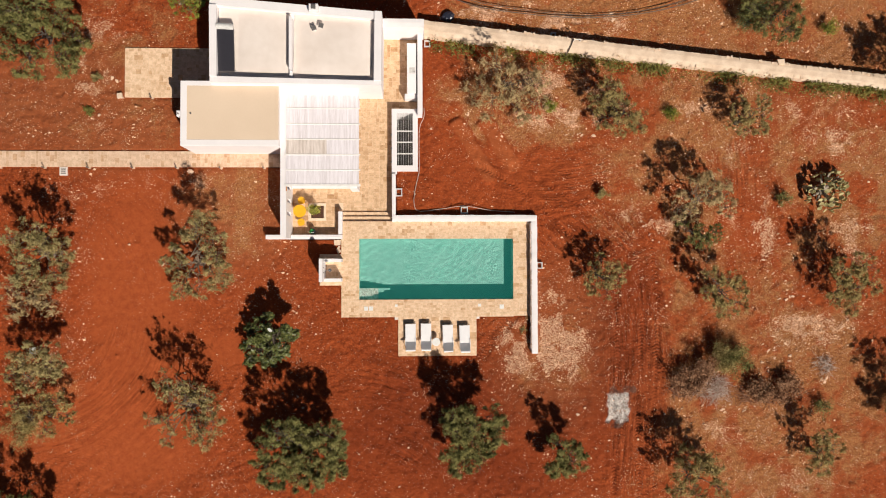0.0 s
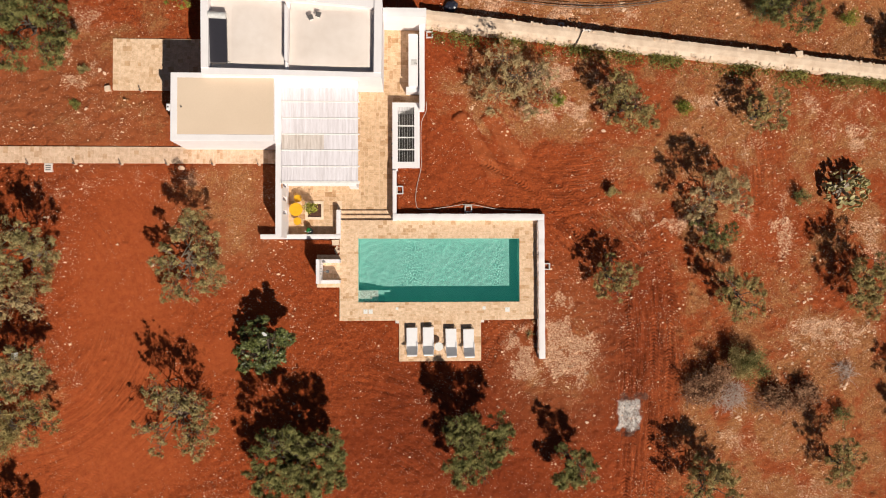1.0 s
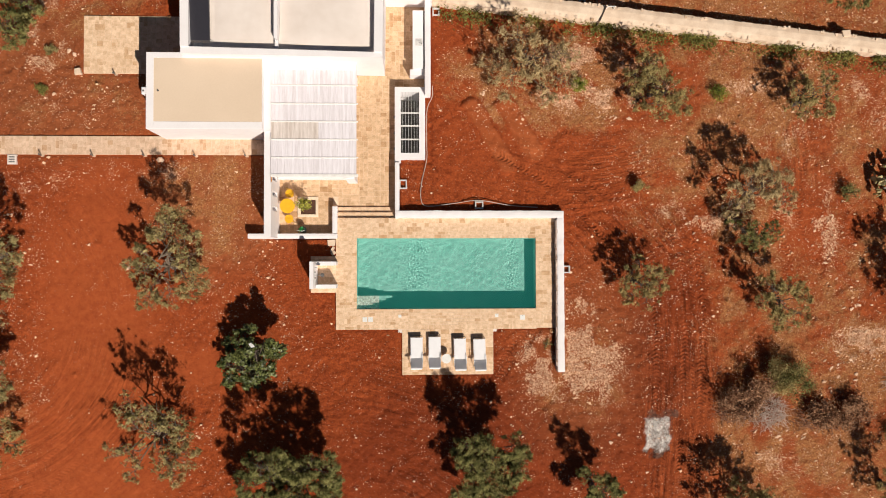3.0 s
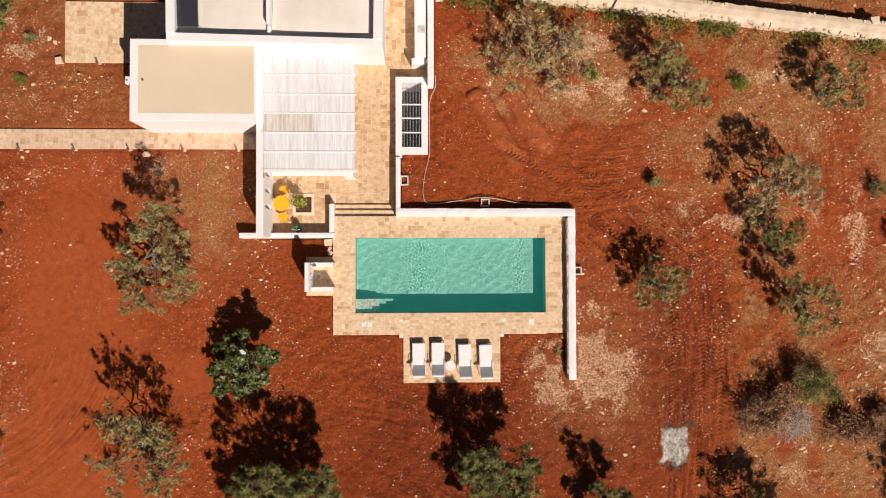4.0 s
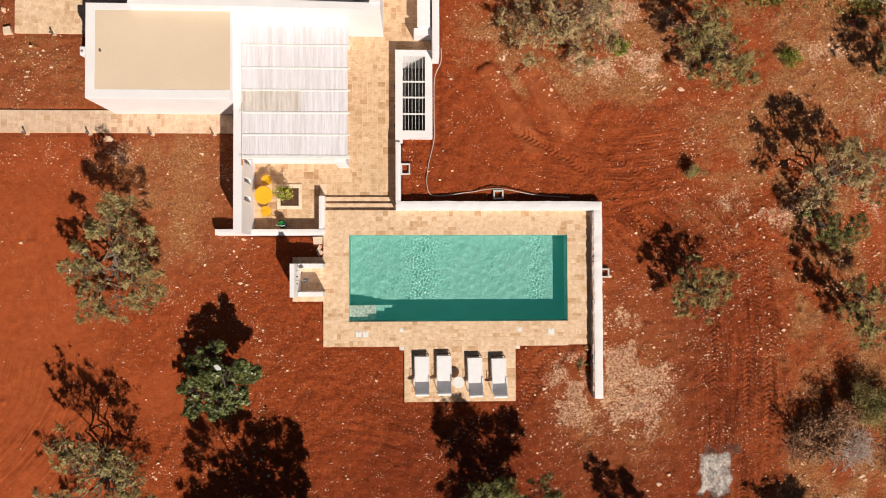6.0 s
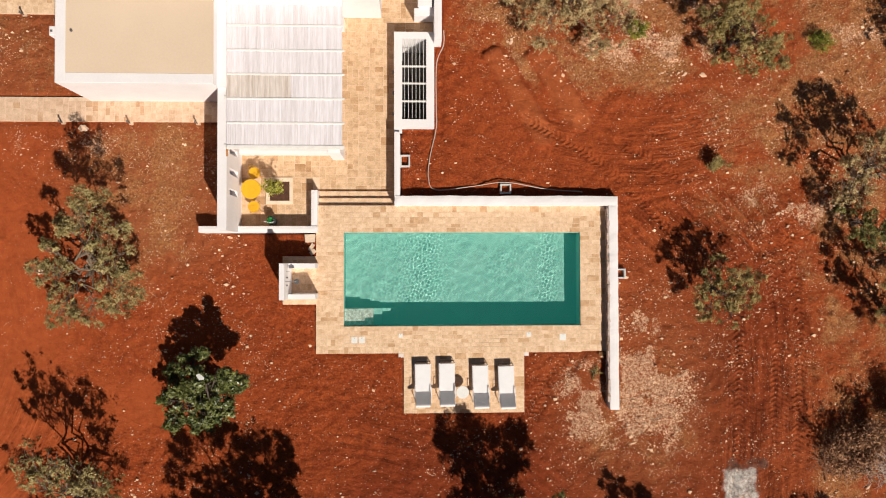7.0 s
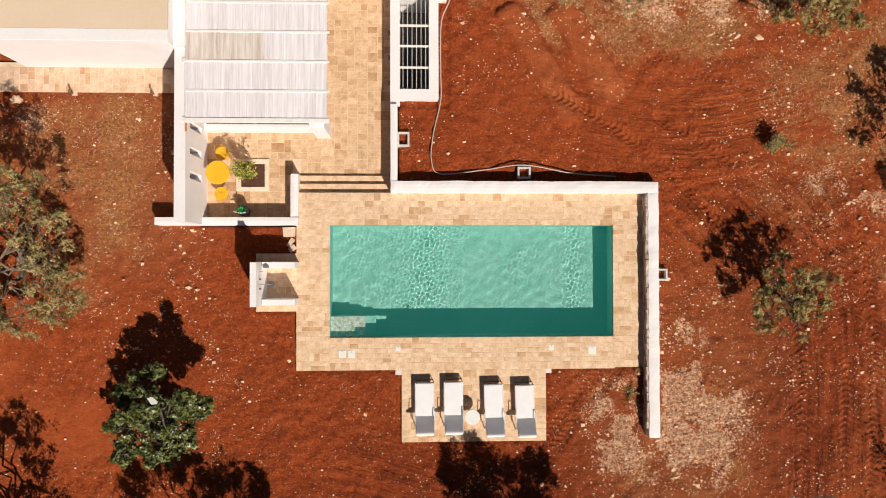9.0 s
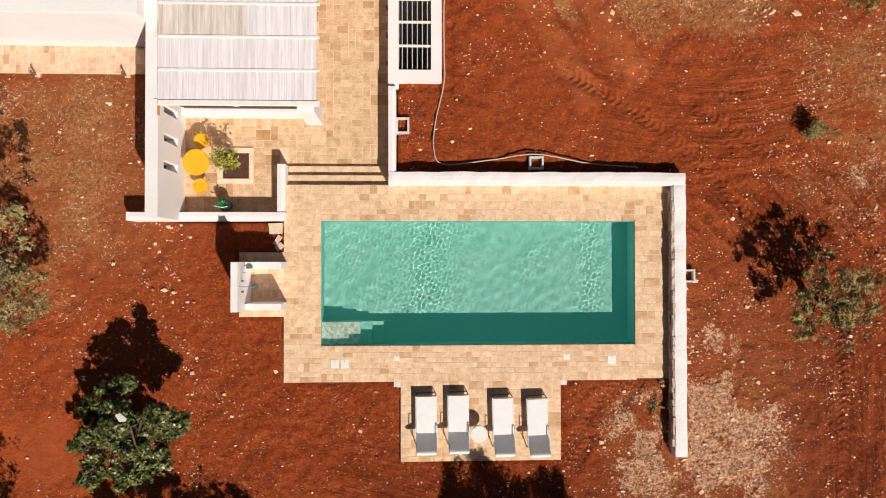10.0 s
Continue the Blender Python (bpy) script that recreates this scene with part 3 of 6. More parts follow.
def surface(x, y, driven):
    """Height of the earth with its clods, ruts and heaps, and what the ruts leave in it."""
    z = ground_level(x, y) + (cloud(x, y, 3.0, 41) - 0.5) * 0.10
    z = z + (cloud(x, y, 0.45, 57, 4) - 0.5) * (0.13 - 0.10 * driven) + (cloud(x, y, 0.2, 59, 2) - 0.5) * 0.12 * (1 - 0.85 * driven)
    fresh = np.zeros(x.shape)
    for pts in ([(1.3, 8.5), (2.4, 6.7), (3.05, 5.5)], [(3.0, 8.6), (3.9, 7.1), (4.5, 6.15)]):
        fresh = np.maximum(fresh, (0.5 if pts[0][0] < 2 else 0.6) * smooth_step(0.22, 0.42, along(x, y, pts, 0.62)[0] + (cloud(x, y, 0.5, 87) - 0.5) * 0.6))
    prev = np.full(x.shape, 9.0)
    tread, phase, groove = np.zeros(x.shape), np.zeros(x.shape), np.zeros(x.shape)
    worn = 0.3 + 0.7 * smooth_step(0.34, 0.56, cloud(x, y, 1.5, 63))
    for pts, gauge, deep in TRACKS:
        near, run, side = along(x, y, pts, gauge + 0.5)
        off = np.abs(np.abs(side) - gauge) if gauge else np.abs(side)
        rut = np.exp(-(off / 0.19) ** 2) * np.minimum(1, near * 4) * worn * deep
        z = z - rut * 0.05 + 0.022 * deep * worn * np.exp(-((off - 0.32) / 0.11) ** 2) * np.minimum(1, near * 4)
        hit = (off < 0.3) & (near > 0) & (prev > 0.3)
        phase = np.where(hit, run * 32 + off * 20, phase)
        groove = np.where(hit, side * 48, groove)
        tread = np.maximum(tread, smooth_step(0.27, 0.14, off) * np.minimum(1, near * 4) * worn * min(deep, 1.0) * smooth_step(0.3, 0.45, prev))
        prev = np.minimum(prev, np.where(near > 0, off, 9.0))
    # heaped earth against the road wall and a scraped hollow north of the pool
    for pts in ([(1.3, 8.5), (2.4, 6.7), (3.05, 5.5)], [(3.0, 8.6), (3.9, 7.1), (4.5, 6.15)]):
        near = along(x, y, pts, 0.62)[0]
        z = z + 0.12 * smooth_step(0.15, 0.40, near + (cloud(x, y, 0.5, 83) - 0.5) * 0.7)
    z = z - 0.22 * along(x, y, [(4.55, 5.95), (4.6, 5.85)], 0.3)[0] - 0.10 * along(x, y, [(2.6, 7.8), (3.6, 6.0)], 0.4)[0]
    return z, tread, phase, groove, fresh


def raked(x, y):
    """Where the earth is marked by driving, and the run of the lines: weight, distance across, distance along."""
    def ring(cx, cy):
        r = np.hypot(x - cx, y - cy)
        return r, np.arctan2(y - cy, x - cx) * 8.0
    zones = [
        (blob(x, y, 11.9, -6.5, 2.1, 8.5, 0.35), x + 0.25 * np.sin(y * 0.35), y),
        (blob(x, y, 7.4, 5.2, 3.9, 2.1, 0.5), *ring(6.5, 16.0)),
        (blob(x, y, 9.8, 2.0, 3.4, 1.5, 0.5), x * 0.72 + y * 0.69, x * 0.69 - y * 0.72),
        (0.42 * blob(x, y, -18.5, -7.5, 5.5, 4.5, 0.5), *ring(-24.0, -2.0)),
        (0.25 * blob(x, y, -17.3, 1.5, 2.8, 4.0, 0.5), *ring(-24.0, -2.0)),
        (0.75 * blob(x, y, -1.5, -8.2, 5.0, 3.4, 0.5), *ring(-6.0, -18.0)),
        (0.7 * blob(x, y, 18.5, 6.3, 2.6, 3.2, 0.5), x + 0.15 * np.sin(y), y),
        (0.7 * blob(x, y, 3.0, 12.8, 3.0, 1.2, 0.5), *ring(10.0, 28.0)),
        (0.8 * blob(x, y, 12.0, 16.0, 12.0, 1.8, 0.4), *ring(8.0, 34.0))]
    best, second = np.zeros(x.shape), np.zeros(x.shape)
    across, run = np.zeros(x.shape), np.zeros(x.shape)
    for k, (w, a, b) in enumerate(zones):
        first = w > best
        second = np.where(first, best, np.maximum(second, w))
        across, run, best = np.where(first, a + 7.0 * k, across), np.where(first, b, run), np.where(first, w, best)
    patchy = 0.35 + 0.9 * smooth_step(0.35, 0.65, cloud(x, y, 1.8, 141))
    return np.clip(smooth_step(0.0, 0.35, best - second) * best * patchy, 0, 1), across, run


def make_ground():
    x0, x1, y0, y1, d = -28.0, 29.5, -15.5, 18.0, 0.085
    nx, ny = round((x1 - x0) / d) + 1, round((y1 - y0) / d) + 1
    xs, ys = np.linspace(x0, x1, nx), np.linspace(y0, y1, ny)
    x, y = (g.ravel() for g in np.meshgrid(xs, ys))
    straw, driven, stony, pale = ground_fields(x, y)
    z, tread, phase, groove, fresh = surface(x, y, driven)
    # sheet dips under everything that is built into it
    flat = in_rect(x, y, -8.6, -2.45, 1.85, 14.0)
    for r in ((-14.0, -3.1, 6.9, 14.6), (-6.75, -5.4, -0.9, 0.8), (-5.5, 5.6, -2.75, 3.0), (-2.2, 2.28, -5.0, -2.6), (-2.5, -0.8, 5.6, 14.0)):
        flat = np.maximum(flat, in_rect(x, y, *r))
    z = np.where(flat > 0.01, z - flat * 0.12, z)
    deep = in_rect(x, y, -4.6, 4.6, -1.9, 1.85, 0.01) + in_rect(x, y, -2.45, -1.2, 5.9, 9.2, 0.01)
    z = np.where(deep > 0.5, -3.2, z)
    terr = np.maximum(in_rect(x, y, -8.6, -2.45, 1.85, 14.0), in_rect(x, y, -2.6, -0.9, 9.2, 13.9))
    z = np.where(terr > 0.2, np.minimum(z, TERRACE - 0.12), z)
    paths = np.maximum(in_rect(x, y, -40, -8.9, 6.0, 6.9), in_rect(x, y, -18.1, -12, 10.1, 12.95))
    z = np.where(paths > 0.2, np.minimum(z, -0.42), z)
    i = np.arange(nx * ny).reshape(ny, nx)
    quads = np.stack([i[:-1, :-1], i[:-1, 1:], i[1:, 1:], i[1:, :-1]], -1).reshape(-1, 4)
    verts = np.stack([x, y, z], 1)
    # far skirt to the horizon, level with the rim
    rim = np.concatenate([i[0, :], i[1:, -1], i[-1, -2::-1], i[-2:0:-1, 0]])
    n = len(rim)
    rings = []
    for reach in (1.02, 1.6, 40.0):
        far = verts[rim].copy()
        far[:, :2] *= reach
        far[:, 2] = -0.5
        rings.append(far)
    base = len(verts)
    verts = np.concatenate([verts] + rings)
    k = np.arange(n)
    loops = [rim] + [base + j * n + k for j in range(3)]
    skirt = np.concatenate([np.stack([p, q, q[(k + 1) % n], p[(k + 1) % n]], 1) for p, q in zip(loops, loops[1:])])
    wx, wy = ((cloud(x, y, 0.45, k) - 0.5) * 0.9 for k in (201, 207))
    rake, across, run = raked(x, y)
    me = bpy.data.meshes.new("ground")
    me.from_pydata(verts.tolist(), [], np.concatenate([quads, skirt]).tolist())
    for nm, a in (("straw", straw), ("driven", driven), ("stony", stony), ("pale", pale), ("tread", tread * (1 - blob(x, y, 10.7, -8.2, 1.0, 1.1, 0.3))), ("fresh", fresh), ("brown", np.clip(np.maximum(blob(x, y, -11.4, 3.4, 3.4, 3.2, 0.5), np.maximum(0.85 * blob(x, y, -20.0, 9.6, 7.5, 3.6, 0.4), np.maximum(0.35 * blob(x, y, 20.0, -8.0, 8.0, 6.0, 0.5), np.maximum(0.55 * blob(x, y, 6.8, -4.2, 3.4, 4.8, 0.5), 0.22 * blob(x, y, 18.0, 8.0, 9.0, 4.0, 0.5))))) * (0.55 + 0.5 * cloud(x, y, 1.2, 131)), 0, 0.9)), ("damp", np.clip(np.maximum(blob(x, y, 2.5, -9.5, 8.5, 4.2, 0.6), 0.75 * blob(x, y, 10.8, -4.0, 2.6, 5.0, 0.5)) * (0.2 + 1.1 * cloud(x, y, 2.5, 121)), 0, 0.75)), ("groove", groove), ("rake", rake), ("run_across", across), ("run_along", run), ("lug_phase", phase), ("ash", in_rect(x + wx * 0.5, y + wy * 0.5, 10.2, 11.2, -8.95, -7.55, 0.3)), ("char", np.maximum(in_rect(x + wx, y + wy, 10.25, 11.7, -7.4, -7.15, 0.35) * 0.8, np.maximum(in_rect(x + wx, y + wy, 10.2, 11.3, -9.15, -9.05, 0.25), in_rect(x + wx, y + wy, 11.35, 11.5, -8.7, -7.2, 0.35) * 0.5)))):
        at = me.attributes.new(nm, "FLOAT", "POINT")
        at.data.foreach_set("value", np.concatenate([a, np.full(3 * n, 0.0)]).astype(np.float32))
    me.polygons.foreach_set("use_smooth", [True] * len(me.polygons))
    me.materials.append(M_soil)
    me.update()
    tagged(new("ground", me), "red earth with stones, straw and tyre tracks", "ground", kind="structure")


make_ground()


# ---- paving ----
def courses(x0, x1, y0, y1, rng, deep=(0.17, 0.21, 0.26), long=(0.18, 0.24, 0.30, 0.38), upright=False):
    """Stones in courses that fill a rectangle: x, y, width, depth."""
    if upright:
        return [(b, a, d, w) for a, b, w, d in courses(y0, y1, x0, x1, rng, deep, long)]
    out, y = [], y0
    while y1 - y > 0.04:
        d = min(rng.choice(deep), y1 - y)
        if y1 - y - d < 0.13:
            d = y1 - y
        x = x0
        while x1 - x > 0.04:
            w = min(rng.choice(long), x1 - x)
            if x1 - x - w < 0.13:
                w = x1 - x
            out.append((x, y, w, d))
            x += w
        y += d
    return out


def patchwork(x0, x1, y0, y1, rng, cell=0.105):
    """Stones of mixed sizes fitted into one another: x, y, width, depth."""
    nx, ny = max(1, round((x1 - x0) / cell)), max(1, round((y1 - y0) / cell))
    cw, cd = (x1 - x0) / nx, (y1 - y0) / ny
    taken, out = set(), []
    for j in range(ny):
        for i in range(nx):
            if (i, j) in taken:
                continue
            a, b = rng.choice(((2, 2), (2, 2), (3, 2), (3, 2), (2, 3), (3, 3), (4, 2), (4, 3), (2, 4)))
            w = 1
            while w < a and i + w < nx and (i + w, j) not in taken:
                w += 1
            if (i + w + 1 == nx or (i + w + 1, j) in taken) and i + w < nx and (i + w, j) not in taken:
                w += 1
            d = min(b, ny - j)
            if ny - j - d == 1:
                d += 1
            taken.update((p, q) for p in range(i, i + w) for q in range(j, j + d))
            out.append((x0 + i * cw, y0 + j * cd, w * cw, d * cd))
    return out


SLABS = {}


def slab_mesh(w, d, mat):
    key = (round(w, 2), round(d, 2), mat.name)
    if key not in SLABS:
        j = 0.0055
        SLABS[key] = Shape().box(-key[0] / 2 + j, key[0] / 2 - j, -key[1] / 2 + j, key[1] / 2 - j, -0.03, 0.0, c=0.003).mesh("stone_slab", mat)
    return SLABS[key]


def pave(parent, rects, top, mat, mat_far, seed, near, most=300, name="tile", upright=False, mixed=False, **kw):
    """Lay stones over the rectangles; those nearest to a spot are pieces of their own."""
    rng = random.Random(seed)
    stones = [s for r in rects for s in (patchwork(*r, rng) if mixed else courses(*r, rng, upright=upright, **kw))]
    stones.sort(key=lambda s: (s[0] - near[0]) ** 2 + (s[1] - near[1]) ** 2)
    for x, y, w, d in stones[:most]:
        ob = new(name, slab_mesh(w, d, mat))
        ob.location = (x + w / 2, y + d / 2, top + rng.uniform(-0.0005, 0.004))
        ob.parent = parent
    rest = Shape()
    for x, y, w, d in stones[most:]:
        h = top + rng.uniform(-0.0005, 0.004)
        rest.box(x + 0.0055, x + w - 0.0055, y + 0.0055, y + d - 0.0055, top - 0.03, h, c=0.003)
    if rest.v:
        tagged(part("paving", rest, mat_far, parent), kind="stuff")


# ---- pool and its deck ----
def floor_slab(name, rects, top, label, category="deck"):
    s = Shape()
    for r in rects:
        s.box(*r, -0.5, top)
    return solid(name, s, M_grout, label, category, kind="structure")


DECKS = {
    "pool_deck_north": ([(-4.54, 4.54, 1.79, 2.78), (4.54, 5.5, -2.78, 2.78)], [(-4.5, 4.5, 1.75, 2.78), (4.5, 5.5, -2.78, 2.78)], "sandstone deck on the house side of the pool"),
    "pool_deck_south": ([(-4.54, 4.54, -2.82, -1.83), (-5.55, -4.54, -2.82, 2.78)], [(-4.5, 4.5, -2.82, -1.79), (-5.55, -4.5, -2.82, 2.78)], "sandstone deck on the garden side of the pool"),
    "sun_platform": ([(-2.25, 2.33, -5.09, -2.82)], [(-2.25, 2.33, -5.09, -2.82)], "sandstone platform under the sun loungers"),
    "shower_floor": ([(-6.8, -5.55, -0.96, 0.86)], [(-6.8, -5.55, -0.96, 0.86)], "sandstone slab under the outdoor shower"),
}
DECK_OBJECTS = {n: floor_slab(n, a, -0.003, lab) for n, (a, b_, lab) in DECKS.items()}

pool = thing("swimming_pool", "rectangular pool with turquoise lining, filled with rippled water", "pool")
DEPTH = -1.0
basin = part("pool_basin", Shape().box(-4.5, 4.5, -1.79, 1.75, DEPTH - 0.2, DEPTH).box(-4.535, -4.5, -1.825, 1.785, DEPTH - 0.2, -0.034)
     .box(4.5, 4.535, -1.825, 1.785, DEPTH - 0.2, -0.034).box(-4.5, 4.5, -1.825, -1.79, DEPTH - 0.2, -0.034).box(-4.5, 4.5, 1.75, 1.785, DEPTH - 0.2, -0.034), M_pool, pool, "turquoise lining")
basin.cycles.is_caustics_receiver = True
for k, (a, b, top) in enumerate(((-4.5, -3.74, -0.26), (-3.74, -3.41, -0.39), (-3.41, -3.08, -0.52), (-3.08, -2.75, -0.65), (-2.75, -2.42, -0.78))):
    part("pool_step", box(a, b, -1.79, -1.14, DEPTH, top), M_step_sunlit if k < 2 else M_pool, pool, "submerged step with sunlight and caustic speckle in its colour" if k < 2 else "turquoise submerged step").cycles.is_caustics_receiver = True


def water_surface():
    xs, ys = np.linspace(-4.5, 4.5, 481), np.linspace(-1.79, 1.75, 190)
    x, y = (g.ravel() for g in np.meshgrid(xs, ys))
    # two streaks of short ripples on otherwise calm water
    calm = 0.048 + 0.042 * cloud(x, y, 1.4, 61) + 0.05 * blob(x, y, -3.6, -1.4, 1.3, 0.7, 0.5)
    stir = 0.095 * np.exp(-((x + 1.15 - 0.12 * y) / (0.62 - 0.16 * y)) ** 2) * (0.7 + 0.3 * smooth_step(1.9, -1.0, y)) + 0.075 * np.exp(-((x - 3.65) / 0.30) ** 2) + 0.012 + 0.030 * smooth_step(0.4, 0.7, cloud(x, y, 0.9, 69))
    rng = np.random.default_rng(5)
    broad, short = np.zeros_like(x), np.zeros_like(x)
    for k in range(110):
        a, w = rng.uniform(0, 2 * math.pi), rng.uniform(0.25, 0.7) if k < 50 else rng.uniform(0.10, 0.21)
        wave = np.sin((x * math.cos(a) + y * math.sin(a)) * 2 * math.pi / w + rng.uniform(0, 6)) * w * 0.0075
        if k < 50:
            broad += wave
        else:
            short += wave
    z = -0.06 + broad * calm + short * stir
    i = np.arange(len(x)).reshape(190, 481)
    q = np.stack([i[:-1, :-1], i[:-1, 1:], i[1:, 1:], i[1:, :-1]], -1).reshape(-1, 4)
    s = Shape()
    s.v, s.f = np.stack([x, y, z], 1).tolist(), q.tolist()
    return s


water = part("water", water_surface(), M_water, pool, "clear rippled water", smooth=True)
water.cycles.is_caustics_caster = True
for x, y, w, d in ((-4.11, -2.31, 0.23, 0.24), (-3.83, -2.31, 0.23, 0.24), (3.82, -2.24, 0.25, 0.25), (-2.36, -2.15, 0.15, 0.15), (2.51, -2.14, 0.17, 0.17)):
    lid = thing("skimmer_lid", "square white plastic lid set in the stone deck", "lid", "lids in the pool deck", at=pose(x, y, 0))
    cover = part("cover", box(-w / 2, w / 2, -d / 2, d / 2, -0.02, 0.008, c=0.004), M_white_plastic, lid)
    part("finger_hole", Shape().disc(0, d * 0.3, 0.008, 0.010, 0.012, sides=10), M_grey_metal, cover)

# boundary walls of the pool, whitewashed over rough stone
solid("wall_pool_north", rough_wall(-2.6, 5.895, 2.76, 3.13, -0.5, 0.35, 0.11, 0.02, 1), M_white, "low whitewashed rough stone wall beside the pool", "wall", kind="structure")
east = solid("wall_pool_east", rough_wall(5.53, 5.89, -4.98, 2.80, -0.5, 0.353, 0.11, 0.02, 4), M_white, "low whitewashed wall with bare stones on its inner face", "wall", kind="structure")


def field_stone(rng, w, d, h):
    """An uneven block: a box with pulled corners."""
    s = Shape().box(-w / 2, w / 2, -d / 2, d / 2, -h / 2, h / 2)
    s.v = [tuple(c * rng.uniform(0.78, 1.05) for c in v) for v in s.v]
    return s


rng = random.Random(7)
FACE = [field_stone(rng, 0.07, 0.3, 0.17).mesh("wall_stone", M_stone) for k in range(8)]
for row in range(4):
    y = -4.9 + row * 0.07
    while y < 2.55:
        w = rng.uniform(0.35, 0.8)
        if not (row < 2 and y > -2.9):
            ob = new("wall_stone", rng.choice(FACE))
            ob.location, ob.rotation_euler, ob.scale = (5.505 + rng.uniform(-0.015, 0.02), y + 0.15 * w, -0.29 + row * 0.185 + rng.uniform(-0.03, 0.02)), (rng.uniform(-0.08, 0.08), 0, rng.uniform(-0.1, 0.1)), (rng.uniform(0.8, 1.3), w, rng.uniform(0.8, 1.2))
            ob.parent = east
        y += 0.28 * w


# ---- terrace and its walls ----
TERRACES = {
    "dining_terrace": ([(-8.7, -5.47, 1.95, 4.72)], [(-8.42, -5.72, 2.0, 2.85), (-8.42, -7.51, 2.85, 3.88), (-6.48, -5.72, 2.85, 3.88), (-8.42, -5.47, 3.88, 4.72)], "sandstone-paved dining corner of the terrace"),
    "terrace_walk": ([(-5.47, -2.4, 3.3, 10.05)], [(-5.47, -2.6, 3.36, 10.05)], "sandstone-paved terrace walk beside the pergola"),
    "covered_terrace": ([(-8.7, -5.47, 4.72, 10.1)], [(-8.42, -5.47, 4.95, 10.05)], "sandstone-paved terrace under the pergola"),
    "kitchen_court": ([(-3.2, -2.4, 10.05, 13.7), (-2.4, -0.8, 9.3, 13.7)], [(-3.1, -1.1, 10.05, 13.6), (-2.6, -1.1, 9.35, 10.05)], "sandstone-paved kitchen court"),
}
TERRACE_OBJECTS = {n: floor_slab(n, a, TERRACE - 0.003, lab, "terrace") for n, (a, b_, lab) in TERRACES.items()}
steps = thing("terrace_steps", "three broad sandstone steps between terrace and pool deck", "steps")
for k in range(3):
    part("step", box(-5.47, -2.6, 2.78 - 0.001, 3.33 - k * 0.275 + 0.02, TERRACE, TERRACE + 0.12 * (k + 1) - 0.02 - 0.002 * k, c=0.01), M_tile, steps)


def wall_with_slots(x0, x1, y0, y1, z0, z1, slots, za, zb):
    s = Shape()
    ys = sorted([y0, y1] + [e for a, b in slots for e in (a, b)])
    for a, b in zip(ys, ys[1:]):
        if any(abs(a - p) < 1e-6 and abs(b - q) < 1e-6 for p, q in slots):
            s.box(x0, x1, a, b, z0, za).box(x0, x1, a, b, zb, z1)
        else:
            s.box(x0, x1, a, b, z0, z1)
    return s


solid("wall_terrace_west", wall_with_slots(-8.74, -8.42, 1.76, 6.75, -0.6, 1.90, [(3.05, 3.27), (3.78, 4.0), (4.53, 4.75)], 0.3, 1.45), M_white, "tall whitewashed wall with three slit openings", "wall", kind="structure")
solid("wall_terrace_south", rough_wall(-9.9, -5.46, 1.74, 2.0, -0.6, 0.18, 0.15, 0.006, 2), M_white, "low whitewashed garden wall", "wall", kind="structure")
solid("wall_dining_east", rough_wall(-5.72, -5.47, 2.0, 3.36, -0.6, 0.19, 0.15, 0.005, 3), M_white, "low whitewashed wall beside the steps", "wall", kind="structure")
solid("wall_terrace_east", rough_wall(-2.6, -2.37, 2.74, 5.55, -0.6, 0.33, 0.15, 0.005, 5), M_white, "low whitewashed wall along the terrace", "wall", kind="structure")
solid("wall_bench_south", rough_wall(-8.42, -5.05, 4.72, 4.95, -0.5, 0.12, 0.15, 0.005, 6), M_white, "low whitewashed bench wall under the pergola", "wall", kind="structure")

# thin dark strip along the north edge of the bench wall top
solid("bench_rail", box(-8.32, -5.09, 4.905, 4.945, 0.12, 0.145, c=0.005), M_grey_metal, "thin dark strip along the bench wall top", "rail")

pit = thing("equipment_pit", "whitewashed pool equipment pit with a barred opening", "pit")
part("pit_wall", Shape().box(-2.6, -2.3, 5.56, 9.35, -1.9, 0.22).box(-1.38, -1.08, 5.72, 9.35, -1.9, 0.22).box(-2.3, -1.38, 5.72, 6.03, -1.9, 0.22).box(-2.3, -1.38, 9.1, 9.35, -1.9, 0.22), M_white, pit)
part("pit_floor", box(-2.3, -1.38, 6.03, 9.1, -1.95, -1.7), M_pit, pit, "dark concrete")
part("pit_lining", Shape().box(-2.299, -2.28, 6.03, 8.3, -1.7, 0.05).box(-1.4, -1.381, 6.03, 9.1, -1.7, 0.05), M_pit, pit, "dark concrete")
for k in range(6):
    part("bar", Shape().tube([(-2.2 + k * 0.143, 6.03, 0.15), (-2.2 + k * 0.143, 9.1, 0.15)], 0.012), M_bar, pit)
for y in (6.72, 7.4, 8.05):
    part("cross_bar", box(-2.3, -1.38, y - 0.03, y + 0.03, 0.13, 0.19), M_wood_white, pit)
for y in (6.2, 7.0, 7.8):
    part("wall_lamp", box(-2.66, -2.6, y, y + 0.12, -0.05, 0.10, c=0.01), M_grey_metal, pit)

# kitchen court
solid("wall_court_east", rough_wall(-1.1, -0.8, 8.9, 13.6, -0.6, 0.75, 0.2, 0.005, 8), M_white, "whitewashed wall round the kitchen court", "wall", kind="structure")
solid("wall_court_north", rough_wall(-3.1, -0.72, 13.6, 14.1, -0.6, 1.9, 0.2, 0.006, 9), M_white, "thick whitewashed wall closing the court", "wall", kind="structure")
counter = thing("outdoor_kitchen_counter", "white masonry counter with a small sink", "counter")
part("base", box(-1.66, -1.1, 10.2, 13.1, TERRACE, 0.48), M_white, counter)
